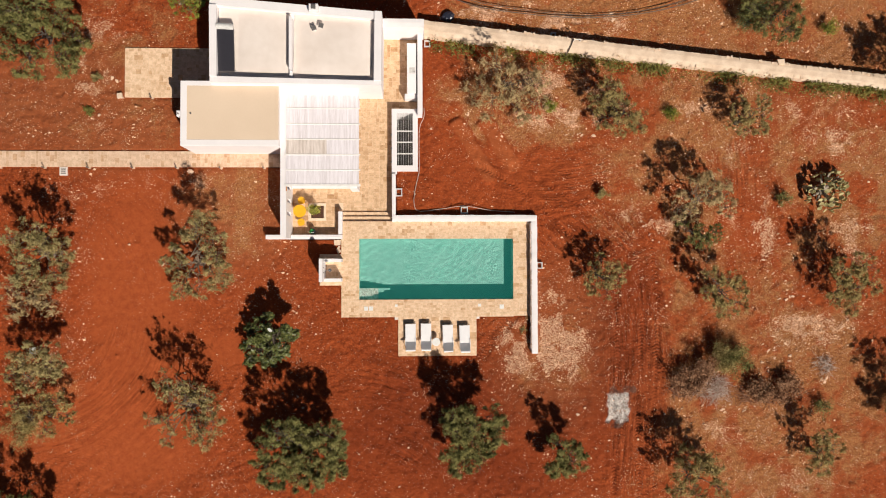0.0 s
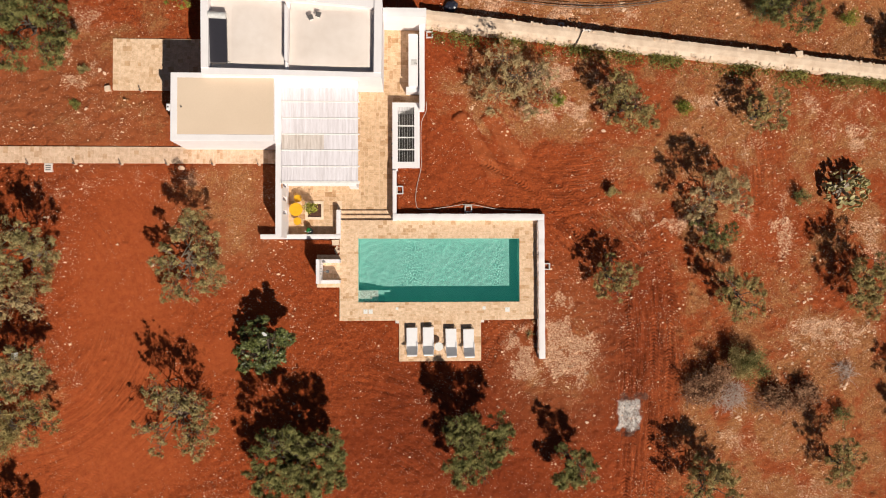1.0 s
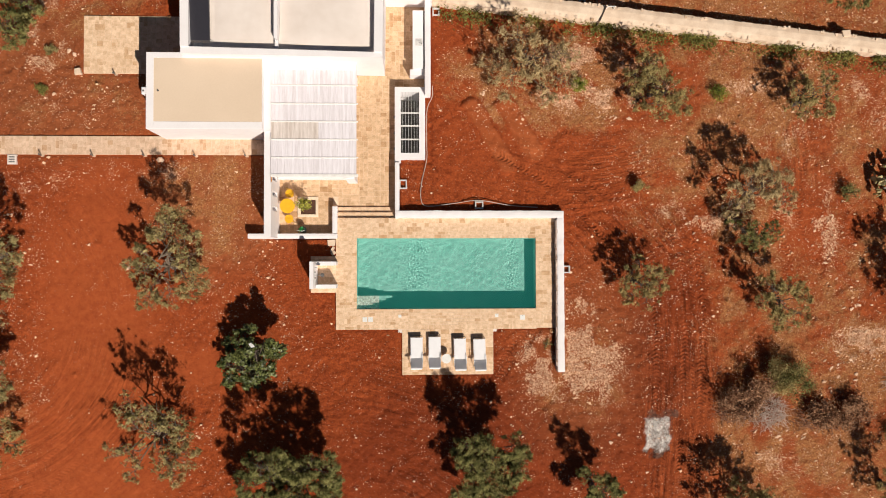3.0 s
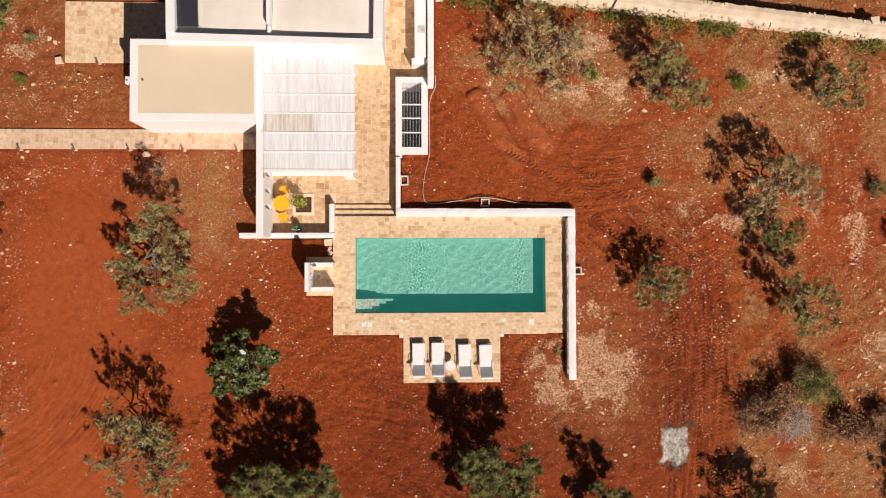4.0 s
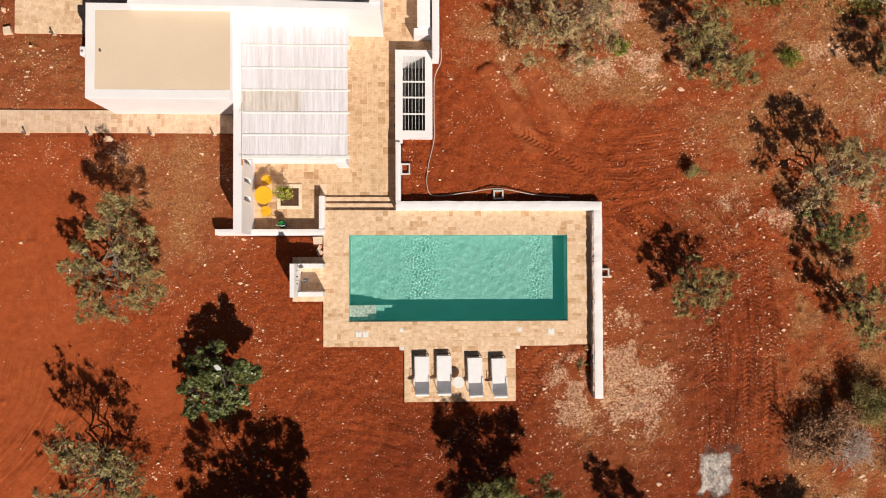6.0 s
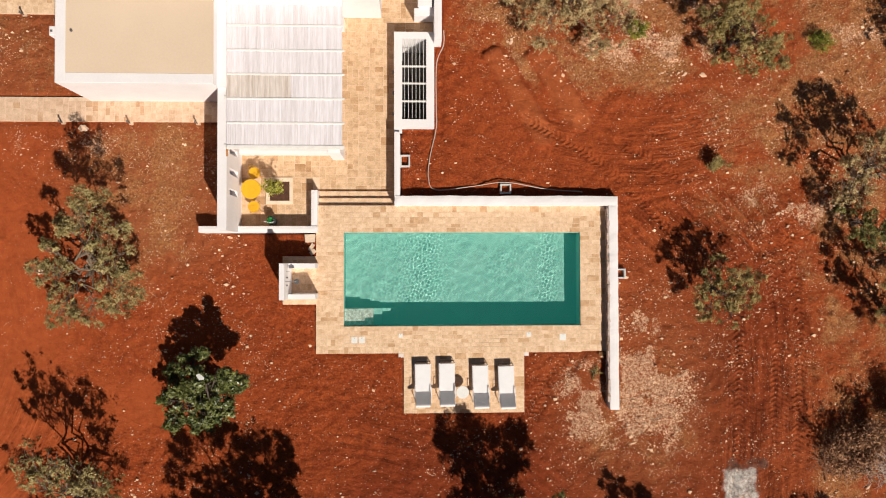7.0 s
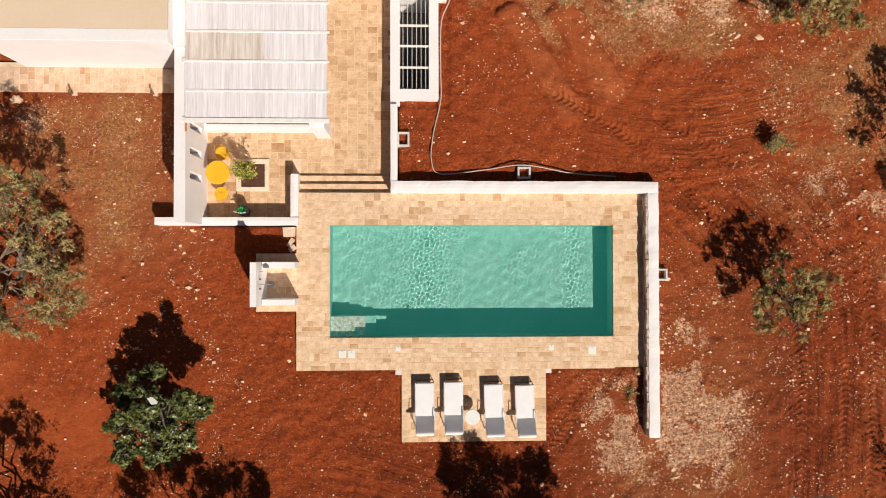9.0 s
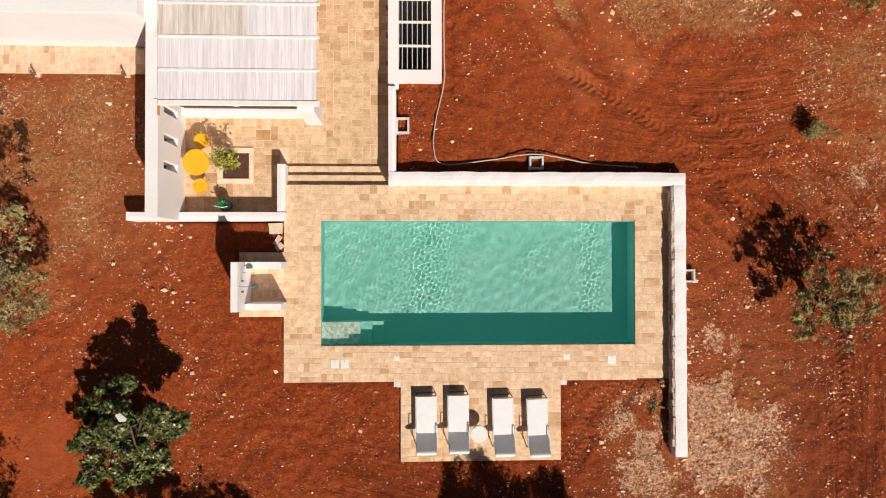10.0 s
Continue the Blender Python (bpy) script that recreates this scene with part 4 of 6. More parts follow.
part("end_block", box(-1.84, -1.1, 9.92, 10.2, TERRACE, 0.40, c=0.01), M_white, counter)
part("worktop", box(-1.70, -1.16, 10.2, 13.12, 0.48, 0.55, c=0.01), M_white, counter)
part("back_gap", box(-1.16, -1.1, 10.2, 13.1, 0.44, 0.50), M_grey_metal, counter)
part("sink", box(-1.56, -1.22, 11.35, 11.7, 0.551, 0.556), M_bar, counter, "steel sink")
part("tap", Shape().tube([(-1.25, 11.42, 0.55), (-1.25, 11.42, 0.75), (-1.4, 11.42, 0.78)], 0.015), M_grey_metal, counter)


# ---- house ----
house = thing("main_house", "whitewashed flat-roofed house with two parapeted roof fields", "house")
OUT = [(-12.36, 10.15), (-3.1, 10.05), (-3.05, 14.1), (-12.4, 14.85)]
part("wall", Shape().prism(OUT, -0.6, 2.45), M_white, house)
part("roof", Shape().prism([(-11.95, 10.4), (-8.1, 10.3), (-8.1, 14.2), (-12.0, 14.5)], 2.45, 2.52), M_vault, house, "cream roof screed")
part("roof", Shape().prism([(-7.95, 10.3), (-3.5, 10.25), (-3.45, 13.8), (-7.85, 14.15)], 2.45, 2.52), M_vault, house, "cream roof screed")
part("parapet", Shape().prism([OUT[0], OUT[1], (-3.1, 10.29), (-11.98, 10.48), (-12.36, 10.48)], 2.45, 2.94), M_white, house)
part("parapet", Shape().prism([(-3.5, 10.30), (-3.1, 10.29), OUT[2], (-3.45, 14.13)], 2.45, 3.0), M_white, house)
part("parapet", Shape().prism([(-3.45, 14.13), OUT[3], (-12.4, 14.4), (-3.45, 13.72)], 2.45, 2.9), M_white, house)
part("parapet", Shape().prism([(-12.36, 10.48), (-11.98, 10.48), (-12.02, 14.37), (-12.4, 14.4)], 2.45, 3.0), M_white, house)
part("dividing_parapet", Shape().prism([(-8.1, 10.9), (-7.94, 10.8), (-7.94, 13.7), (-8.1, 13.8)], 2.45, 3.0), M_white, house)
part("dividing_parapet", Shape().prism([(-8.1, 10.4), (-7.94, 10.4), (-7.94, 10.8), (-8.1, 10.9)], 2.45, 2.72), M_white, house)


def vault(x0, x1, y0, y1, z, rise):
    s, n = Shape(), 14
    for j in range(n + 1):
        for i in range(n + 1):
            u, v = i / n * 2 - 1, j / n * 2 - 1
            s.v.append((x0 + (x1 - x0) * i / n, y0 + (y1 - y0) * j / n, z + rise * (1 - u ** 4) * (1 - v ** 4)))
    s.f = [(j * (n + 1) + i, j * (n + 1) + i + 1, (j + 1) * (n + 1) + i + 1, (j + 1) * (n + 1) + i) for j in range(n) for i in range(n)]
    return s


part("roof_vault", vault(-10.95, -8.15, 10.55, 14.2, 2.515, 0.07), M_vault, house, "gently domed cream roof screed", smooth=True)
part("roof_vault", vault(-7.9, -3.55, 10.4, 13.7, 2.515, 0.10), M_vault, house, "gently domed cream roof screed", smooth=True)
for x, y, a in ((-6.78, 13.2, 20), (-6.38, 13.35, -15)):
    vent = thing("roof_vent", "small grey metal vent cap on the roof", "vent", "roof vents", at=pose(x, y, 2.55, 0, 0, a))
    part("stack", box(-0.08, 0.08, -0.08, 0.08, 0, 0.24), M_white, vent)
    part("cap", box(-0.13, 0.13, -0.13, 0.13, 0.24, 0.29, c=0.02), M_grey_metal, vent)
chimney = thing("chimney", "short white chimney with a grey cap on the parapet", "chimney")
part("stack", box(-7.0, -6.5, 14.0, 14.4, 2.5, 3.25, c=0.02), M_white, chimney)
part("cap", box(-6.86, -6.62, 14.1, 14.34, 3.25, 3.33, c=0.02), M_grey_metal, chimney)
collector = thing("solar_collector", "dark glazed solar collector tilted on a steel stand", "solar panel", at=pose(-11.56, 11.95, 2.72, 6, 0, 0))
casing = part("casing", box(-0.47, 0.47, -1.13, 1.13, -0.05, 0.03), M_grey_metal, collector)
part("glass", box(-0.45, 0.45, -1.11, 1.11, 0.031, 0.036), M_panel, casing, "dark glass")
part("tank", Shape().tube([(-0.45, 1.3, 0.06), (0.45, 1.25, 0.06)], 0.17, 14), M_bar, collector, "grey steel tank")
for x in (-0.4, 0.4):
    part("leg", box(x - 0.02, x + 0.02, -1.16, -1.12, -0.2, 0.0), M_grey_metal, collector)
    part("leg", box(x - 0.02, x + 0.02, 1.0, 1.04, -0.32, -0.05), M_grey_metal, collector)
part("pump_box", box(-0.30, 0.12, -1.42, -1.2, -0.22, -0.05, c=0.015), M_bar, collector, "pale grey pump box")
part("pipe", Shape().tube([(0.46, -1.1, 0.0), (0.6, -1.1, -0.1), (0.6, -1.3, -0.18)], 0.025), M_bar, collector)

annex = thing("house_annex", "low whitewashed annex with a tan flat roof", "house")
part("wall", box(-14.05, -8.74, 6.76, 10.33, -0.6, 2.44), M_white, annex)
part("roof", box(-13.7, -8.74, 7.1, 10.06, 2.44, 2.51), M_roof, annex, "tan roof screed")
for r in ((-14.05, -13.7, 6.76, 10.33), (-13.7, -8.74, 6.76, 7.1), (-13.7, -8.74, 10.06, 10.33)):
    part("parapet", box(*r, 2.44, 2.515, c=0.01), M_white, annex)
spout = thing("roof_spout", "white masonry rain spout on the annex wall", "spout", at=pose(-14.12, 8.55, 2.2))
part("block", box(-0.16, 0.07, -0.16, 0.16, -0.25, 0.25, c=0.02), M_white, spout)
part("hole", box(-0.12, -0.04, -0.05, 0.03, 0.25, 0.256), M_grey_metal, spout)
solid("roof_outlet", Shape().disc(-13.5, 8.53, 2.5, 2.56, 0.05, 0.04, 10), M_grey_metal, "small dark roof outlet", "outlet")
solid("wall_house_east_link", box(-8.74, -8.42, 6.75, 10.14, -0.6, 2.0), M_white, "whitewashed wall between annex and pergola", "wall", kind="structure")
bar = solid("terracotta_strip", box(-8.43, -8.37, 4.35, 4.82, 1.901, 1.93, c=0.008), M_terracotta, "terracotta strip lying on the wall top", "tile")

# ---- pergola ----
pergola = thing("pergola", "white pergola roofed with bleached cane mats", "pergola")
BATTENS = [4.70, 5.52, 6.38, 7.24, 8.09, 8.97, 9.76]
for y in BATTENS[1:-1]:
    part("batten", box(-8.41, -4.30, y - 0.035, y + 0.035, 1.95, 1.977, c=0.008), M_wood_white, pergola)
for y in (4.70, 6.4, 8.1, 9.8):
    part("beam", box(-8.5, -4.42, y - 0.07, y + 0.07, 1.78, 1.93), M_wood_white, pergola)
for x in (-4.55, -6.5):
    part("girder", box(x - 0.07, x + 0.07, 4.65, 9.95, 1.60, 1.78), M_wood_white, pergola)
part("post", box(-4.95, -4.5, 4.55, 4.95, TERRACE, 1.60, c=0.02), M_white, pergola, "white masonry post")
part("post", box(-4.95, -4.5, 9.5, 9.9, TERRACE, 1.60, c=0.02), M_white, pergola, "white masonry post")
part("edge_beam", box(-8.41, -4.30, 4.60, 4.74, 1.93, 1.985, c=0.01), M_wood_white, pergola)
part("ledge", box(-8.41, -4.38, 9.70, 10.13, 1.80, 1.98, c=0.01), M_white, pergola, "whitewashed ledge against the house")
rng = random.Random(21)
for k, (a, b) in enumerate(zip(BATTENS, BATTENS[1:])):
    for p, q in ((-8.418, -8.38 + 4 * (0.45, 0.6, 0.55, 0.7, 0.58, 0.5)[k]), (-8.378 + 4 * (0.45, 0.6, 0.55, 0.7, 0.58, 0.5)[k], -4.38)):
        # canes lie side by side: one ribbed sheet with ragged ends
        s, n = Shape(), round((q - p) / 0.026)
        for i in range(n + 1):
            x, z = p + (q - p) * i / n, 1.953 + rng.uniform(0, 0.008)
            ov = rng.uniform(-0.02, 0.02)
            s.v += [(x, a + 0.02 + ov, z), (x, b - 0.01 + ov, z), (x, b - 0.01 + ov, z - 0.02), (x, a + 0.02 + ov, z - 0.02)]
            if i:
                o = 4 * i
                s.f += [(o - 4, o, o + 1, o - 3), (o - 1, o - 2, o + 2, o + 3), (o - 4, o - 1, o + 3, o), (o - 3, o + 1, o + 2, o - 2)]
        s.f += [(0, 1, 2, 3), (o, o + 3, o + 2, o + 1)]
        part("cane_mat", s, M_cane_tan if k == 2 and p < -8.4 else M_cane, pergola, "bleached cane mat")

# ---- outdoor shower ----
shower = thing("outdoor_shower", "whitewashed open shower with a tall back wall and low side walls", "shower")
part("back_wall", rough_wall(-6.66, -6.46, -0.73, 0.6, -0.3, 1.6, 0.2, 0.004, 12), M_white, shower)
part("side_wall", rough_wall(-6.46, -5.45, 0.40, 0.6, -0.3, 0.88, 0.2, 0.004, 13), M_white, shower)
part("side_wall", rough_wall(-6.46, -5.45, -0.73, -0.53, -0.3, 0.88, 0.2, 0.004, 14), M_white, shower)
part("arm", Shape().tube([(-6.46, -0.06, 1.45), (-6.2, -0.06, 1.5), (-6.05, -0.06, 1.47)], 0.014), M_chrome, shower, "chrome arm")
part("shower_head", Shape().disc(-6.05, -0.06, 1.43, 1.455, 0.095, 0.085), M_grey_metal, shower, "round dark metal head")
for y in (-0.2, 0.08):
    part("tap", Shape().tube([(-6.46, y, 1.2), (-6.40, y, 1.2)], 0.028, 10), M_grey_metal, shower, "dark metal tap")
part("hand_shower", Shape().tube([(-6.46, 0.30, 1.2), (-6.40, 0.31, 1.24), (-6.34, 0.31, 1.2)], 0.012), M_chrome, shower)
for k, (x, y, z, w, d, a) in enumerate(((-5.77, 1.53, 0.0, 0.40, 0.30, 2), (-5.72, 1.2, -0.01, 0.3, 0.14, 62), (-5.68, 1.02, -0.02, 0.26, 0.16, 40))):
    ob = solid("stone_block", field_stone(random.Random(k), w, d, 0.2), M_wallstone, "loose pale stone block on the earth", "stone", "stone blocks beside the deck")
    ob.matrix_world = pose(x, y, z, 0, 0, a)


# ---- furniture ----
def make_lounger(m):
    t = thing("sun_lounger", "white sling sun lounger with raised backrest on the stone deck", "sun lounger", "sun loungers", at=m)
    w = 0.288
    part("seat_sling", Shape().prism([(-w + 0.015, -0.29), (w - 0.015, -0.29), (w - 0.015, 0.72), (-w + 0.015, 0.72)], 0.25, 0.265), M_sling, t)
    for x in (-w, w):
        part("side_rail", Shape().tube([(x, -0.62, 0.235), (x, 0.74, 0.245)], 0.016, 8), M_sling, t)
        part("foot_leg", Shape().tube([(x, 0.74, 0.245), (x * 0.93, 0.79, 0.01)], 0.015, 8), M_grey_metal, t)
        part("head_leg", Shape().tube([(x, -0.55, 0.235), (x, -0.68, 0.0)], 0.015, 8), M_grey_metal, t)
    part("foot_rail", Shape().tube([(-w * 0.93, 0.79, 0.016), (w * 0.93, 0.79, 0.016)], 0.014, 8), M_grey_metal, t)
    part("cross_rail", Shape().tube([(-w, 0.745, 0.245), (w, 0.745, 0.245)], 0.014, 8), M_grey_metal, t)
    # backrest, raised towards the south end
    s = Shape()
    ring = [(-0.29, 0.265), (-0.45, 0.405), (-0.60, 0.54), (-0.70, 0.63), (-0.735, 0.655), (-0.77, 0.66), (-0.80, 0.645)]
    for y, z in ring:
        s.v += [(-w + 0.025, y, z), (w - 0.025, y, z), (w - 0.025, y - 0.012, z - 0.016), (-w + 0.025, y - 0.012, z - 0.016)]
    for k in range(len(ring) - 1):
        b = 4 * k
        s.f += [(b + 1, b, b + 4, b + 5), (b + 3, b + 2, b + 6, b + 7), (b, b + 3, b + 7, b + 4), (b + 2, b + 1, b + 5, b + 6)]
    s.f += [(0, 1, 2, 3), (b + 7, b + 6, b + 5, b + 4)]
    back = part("backrest", s, M_sling, t)
    for x in (-w + 0.012, w - 0.012):
        part("back_rail", Shape().tube([(x, -0.28, 0.245), (x, -0.765, 0.65)], 0.014, 8), M_sling, back)
        part("backrest_prop", Shape().tube([(x, -0.62, 0.215), (x, -0.58, 0.485)], 0.010, 6), M_grey_metal, t)
    for x in (-w, w):
        part("armrest", Shape().tube([(x * 1.03, -0.02, 0.245), (x * 1.06, -0.12, 0.375), (x * 1.06, -0.42, 0.395), (x * 1.03, -0.52, 0.435)], 0.013, 8), M_sling, t)
    return t


lounger = make_lounger(pose(-1.53, -3.93, 0, 0, 0, 0.4))
for x, y, a in ((-0.63, -3.91, 0.3), (0.64, -4.0, 1.2), (1.62, -4.03, 1.5)):
    copy_thing(lounger, pose(x, y, 0, 0, 0, a))
side = thing("side_table", "round white side table between the sun loungers", "table", at=pose(-0.05, -4.24, 0))
part("tabletop", Shape().disc(0, 0, 0.40, 0.42, 0.24, 0.235, 36), M_white_plastic, side)
part("stem", Shape().disc(0, 0, 0.02, 0.40, 0.025, 0.02, 12), M_white_plastic, side)
part("foot", Shape().disc(0, 0, 0.0, 0.02, 0.16, 0.15, 24), M_white_plastic, side)

table = thing("dining_table", "round yellow enamelled garden table on the terrace", "table", at=pose(-7.91, 3.36, TERRACE))
part("tabletop", Shape().disc(0, 0, 0.715, 0.74, 0.37, 0.36, 40), M_yellow, table)
for k in range(3):
    a = k * 2.094 + 0.4
    part("leg", Shape().tube([(0.1 * math.cos(a), 0.1 * math.sin(a), 0.71), (0.06 * math.cos(a), 0.06 * math.sin(a), 0.4), (0.34 * math.cos(a), 0.34 * math.sin(a), 0.0)], 0.014, 8), M_yellow, table)


def make_chair(m):
    t = thing("garden_chair", "yellow enamelled metal garden chair beside the round table", "chair", "chairs round the table", at=m)
    part("seat", Shape().disc(0, 0, 0.435, 0.45, 0.215, 0.21, 28), M_yellow, t)
    for k in range(4):
        a = k * math.pi / 2 + math.pi / 4
        part("leg", Shape().tube([(0.15 * math.cos(a), 0.15 * math.sin(a), 0.44), (0.24 * math.cos(a), 0.24 * math.sin(a), 0.0)], 0.011, 6), M_yellow, t)
    arc = [(0.24 * math.cos(w), 0.24 * math.sin(w)) for w in np.linspace(math.pi * 0.2, math.pi * 0.8, 9)]
    rail = part("back_rail", Shape().tube([(x, y, 0.44 + 0.32 * math.sin(math.pi * i / 8) ** 0.6) for i, (x, y) in enumerate(arc)], 0.005, 6), M_yellow, t)
    for i in (3, 5):
        x, y = arc[i]
        part("back_slat", Shape().tube([(x * 0.95, y * 0.95, 0.44), (x, y, 0.44 + 0.32 * math.sin(math.pi * i / 8) ** 0.6)], 0.005, 5), M_yellow, rail)
    return t


chair = make_chair(pose(-7.85, 3.99, TERRACE, 0, 0, 12))
copy_thing(chair, pose(-7.87, 2.73, TERRACE, 0, 0, 190))

planter = thing("planter_bed", "square stone-edged planting bed in the terrace", "planter")
for r in ((-7.51, -6.48, 3.72, 3.88), (-7.51, -6.48, 2.85, 2.99), (-7.51, -7.35, 2.99, 3.72), (-6.61, -6.48, 2.99, 3.72)):
    part("edging", box(*r, TERRACE - 0.05, TERRACE + 0.05, c=0.012), M_edging, planter)
part("soil", box(-7.35, -6.61, 2.99, 3.72, TERRACE - 0.05, TERRACE + 0.01), M_soil_dark, planter, "dark brown earth")


# ---- plants ----
def limb(shape, a, b, r0, r1, rng, bends=4, wander=0.12, sides=6):
    a, b = Vector(a), Vector(b)
    ln = (b - a).length
    pts = []
    for k in range(bends + 1):
        t = k / bends
        p = a.lerp(b, t) + Vector((rng.gauss(0, 1), rng.gauss(0, 1), rng.gauss(0, 0.6))) * wander * ln * math.sin(math.pi * t) * 0.5
        p.z += ln * 0.12 * math.sin(math.pi * t)
        pts.append(p)
    shape.tube(pts, [r0 + (r1 - r0) * k / bends for k in range(bends + 1)], sides, caps=False)
    return pts


def sprigs(lobes, nrg, dense, length, x0, y0):
    """Leaf places and the ways they face, for lobes (x, y, z, r) filled with leafy shoots."""
    cs, outs = [], []
    for x, y, z, r in lobes:
        n = max(9, int(285 * dense * r * r))
        d = nrg.normal(size=(n, 3))
        d /= np.linalg.norm(d, axis=1)[:, None]
        p = np.array([x, y, z]) + d * np.array([r, r, r * 0.9]) * (nrg.random((n, 1)) ** 0.30) * nrg.uniform(0.72, 1.12, (n, 1))
        # shoots gather in clumps with gaps between
        held = cloud(x0 + p[:, 0] + 0.6 * p[:, 2], y0 + p[:, 1] - 0.5 * p[:, 2], 0.42, 151, 2) > (0.35 if dense > 1.2 else 0.39)
        p, d, n = p[held], d[held], int(held.sum())
        way = d * np.array([1, 1, 0.5]) + nrg.normal(size=(n, 3)) * 0.55
        way /= np.linalg.norm(way, axis=1)[:, None]
        ln = nrg.uniform(0.5, 1.2, n)[:, None] * length
        for k in range(13):
            t = k / 12 - 0.4
            q = p + way * ln * t + nrg.normal(size=(n, 3)) * 0.022
            q[:, 2] -= 0.10 * ln[:, 0] * (t + 0.4) ** 2
            cs.append(q)
            outs.append(d)
    return np.concatenate(cs), np.concatenate(outs)


def shaped_tree(x, y, lobes, seed, leaf, dense, label, category="olive tree", name="olive_tree", size=0.039, slim=0.42):
    """A spreading tree: short forked trunk, a limb to each lobe of the crown, twigs, and leafy shoots."""
    rng, nrg = random.Random(seed), np.random.default_rng(seed)
    bark = M_bark_dark if leaf in (M_olive, M_citrus, M_olive_mid) else M_bark
    z0 = level(x, y) - 0.1
    top = max(q[2] for q in lobes)
    t = thing(name, label, category, at=pose(x, y, z0))
    lobes = [(a, b, c - 0.15, r) for a, b, c, r in lobes]
    h = top - 0.15
    fork = Vector((rng.uniform(-0.1, 0.1), rng.uniform(-0.1, 0.1), h * 0.27))
    trunk = Shape()
    limb(trunk, (0, 0, 0), fork, 0.055 * h ** 0.9 + 0.03, 0.045 * h ** 0.9 + 0.02, rng, 4, 0.15, 8)
    part("trunk", trunk, bark, t)
    small = []
    for a, b, c, r in lobes:
        s = Shape()
        end = Vector((a, b, c))
        pts = limb(s, fork, end, 0.021 * h ** 0.9, 0.010, rng, 7, 0.2)
        for k in range(int(9 + 8 * r)):
            w, up = rng.uniform(0, 6.283), rng.uniform(-0.3, 0.75)
            reach = r * rng.uniform(0.7, 1.15)
            out = end + Vector((math.cos(w) * reach, math.sin(w) * reach, up * r * 0.8))
            limb(s, pts[rng.randint(5, 7)], out, 0.014, 0.004, rng, 4, 0.2, 4)
            small.append((out.x, out.y, out.z, r * rng.uniform(0.2, 0.36)))
        part("limb", s, M_bark_dark if bark is M_bark_dark else M_bark_mid, t)
    core = [(a, b, c, r * 0.82) for a, b, c, r in lobes]
    (ca, oa), (cb, ob) = sprigs(core, nrg, dense * 0.85, 0.26, x, y), sprigs(small, nrg, dense * 1.7, 0.2, x, y)
    cs = np.concatenate([ca, cb])
    part("crown", Shape().leaves(cs, nrg.uniform(0.65, 1.25, len(cs)) * size, nrg, up=0.25, slim=slim, out=np.concatenate([oa, ob])), leaf, t)
    return t


def round_tree(x, y, top, r, seed, leaf, dense, label):
    """A tree with lobes set round its trunk at random."""
    rng = random.Random(seed)
    n, a0 = rng.randint(7, 9), rng.uniform(0, 6.28)
    lobes = [(rng.uniform(-0.2, 0.2) * r, rng.uniform(-0.2, 0.2) * r, top - 0.3 * r, r * 0.36)]
    for k in range(n):
        d = r * rng.uniform(0.45, 0.8)
        lobes.append((math.cos(a0 + 6.283 * k / n) * d, math.sin(a0 + 6.283 * k / n) * d, top - r * rng.uniform(0.25, 0.75), r * rng.uniform(0.22, 0.38)))
    return shaped_tree(x, y, lobes, seed, leaf, dense, label)


GREY = "grey-green olive tree with open crown on red earth"
DRY = "sparse half-dry olive tree with brownish leaves on stony ground"
FULL = "dense green olive tree standing in red earth"
shaped_tree(-22.1, 0.9, ((0.2, 1.3, 3.2, 0.67), (1.0, 0.9, 3.0, 0.72), (1.6, 0.1, 2.6, 0.68), (-0.7, -0.0, 2.6, 0.61), (0.9, -1.3, 1.9, 0.74), (-0.6, -0.9, 2.4, 0.73), (1.4, -0.6, 1.8, 0.49), (-1.2, 0.9, 2.8, 0.48), (0.6, 0.6, 3.0, 0.53)), 100, M_olive_grey, 1.1, GREY)
shaped_tree(-23.1, -1.7, ((0.4, 0.1, 1.8, 0.73), (1.3, -0.2, 1.6, 0.64), (-0.6, 0.6, 1.7, 0.64), (-0.5, -0.5, 1.5, 0.60), (0.9, 0.6, 1.6, 0.50)), 101, M_olive_dry, 0.7, DRY)
shaped_tree(-13.6, 0.4, ((0.7, 1.7, 3.0, 0.86), (1.3, 1.4, 2.8, 0.62), (0.2, 1.8, 2.8, 0.46), (1.3, 0.4, 2.4, 0.62), (1.3, -0.7, 1.8, 0.79), (0.2, -1.3, 1.6, 0.73), (-0.7, -1.1, 1.6, 0.64), (-0.9, -0.2, 1.9, 0.57), (-1.5, -0.1, 2.0, 0.38), (-0.9, -1.8, 1.3, 0.48), (-0.9, 0.7, 2.5, 0.28)), 102, M_olive_grey, 0.85, GREY)
shaped_tree(-22.3, -5.7, ((0.5, 1.1, 2.9, 0.80), (-0.6, 0.8, 2.5, 0.61), (1.4, 0.8, 2.7, 0.73), (-0.1, -0.2, 2.3, 0.69), (1.2, 0.1, 2.6, 0.53), (-1.0, 0.0, 2.2, 0.49)), 103, M_olive_grey, 1.1, GREY)
shaped_tree(-22.5, -8.1, ((0.4, 0.6, 1.5, 0.62), (1.4, 0.8, 1.6, 0.67), (-1.0, 0.5, 1.4, 0.52), (1.7, -0.1, 1.2, 0.38), (-0.5, -0.2, 1.2, 0.63), (0.5, -0.9, 1.2, 0.53)), 104, M_olive_mid, 0.8, DRY)
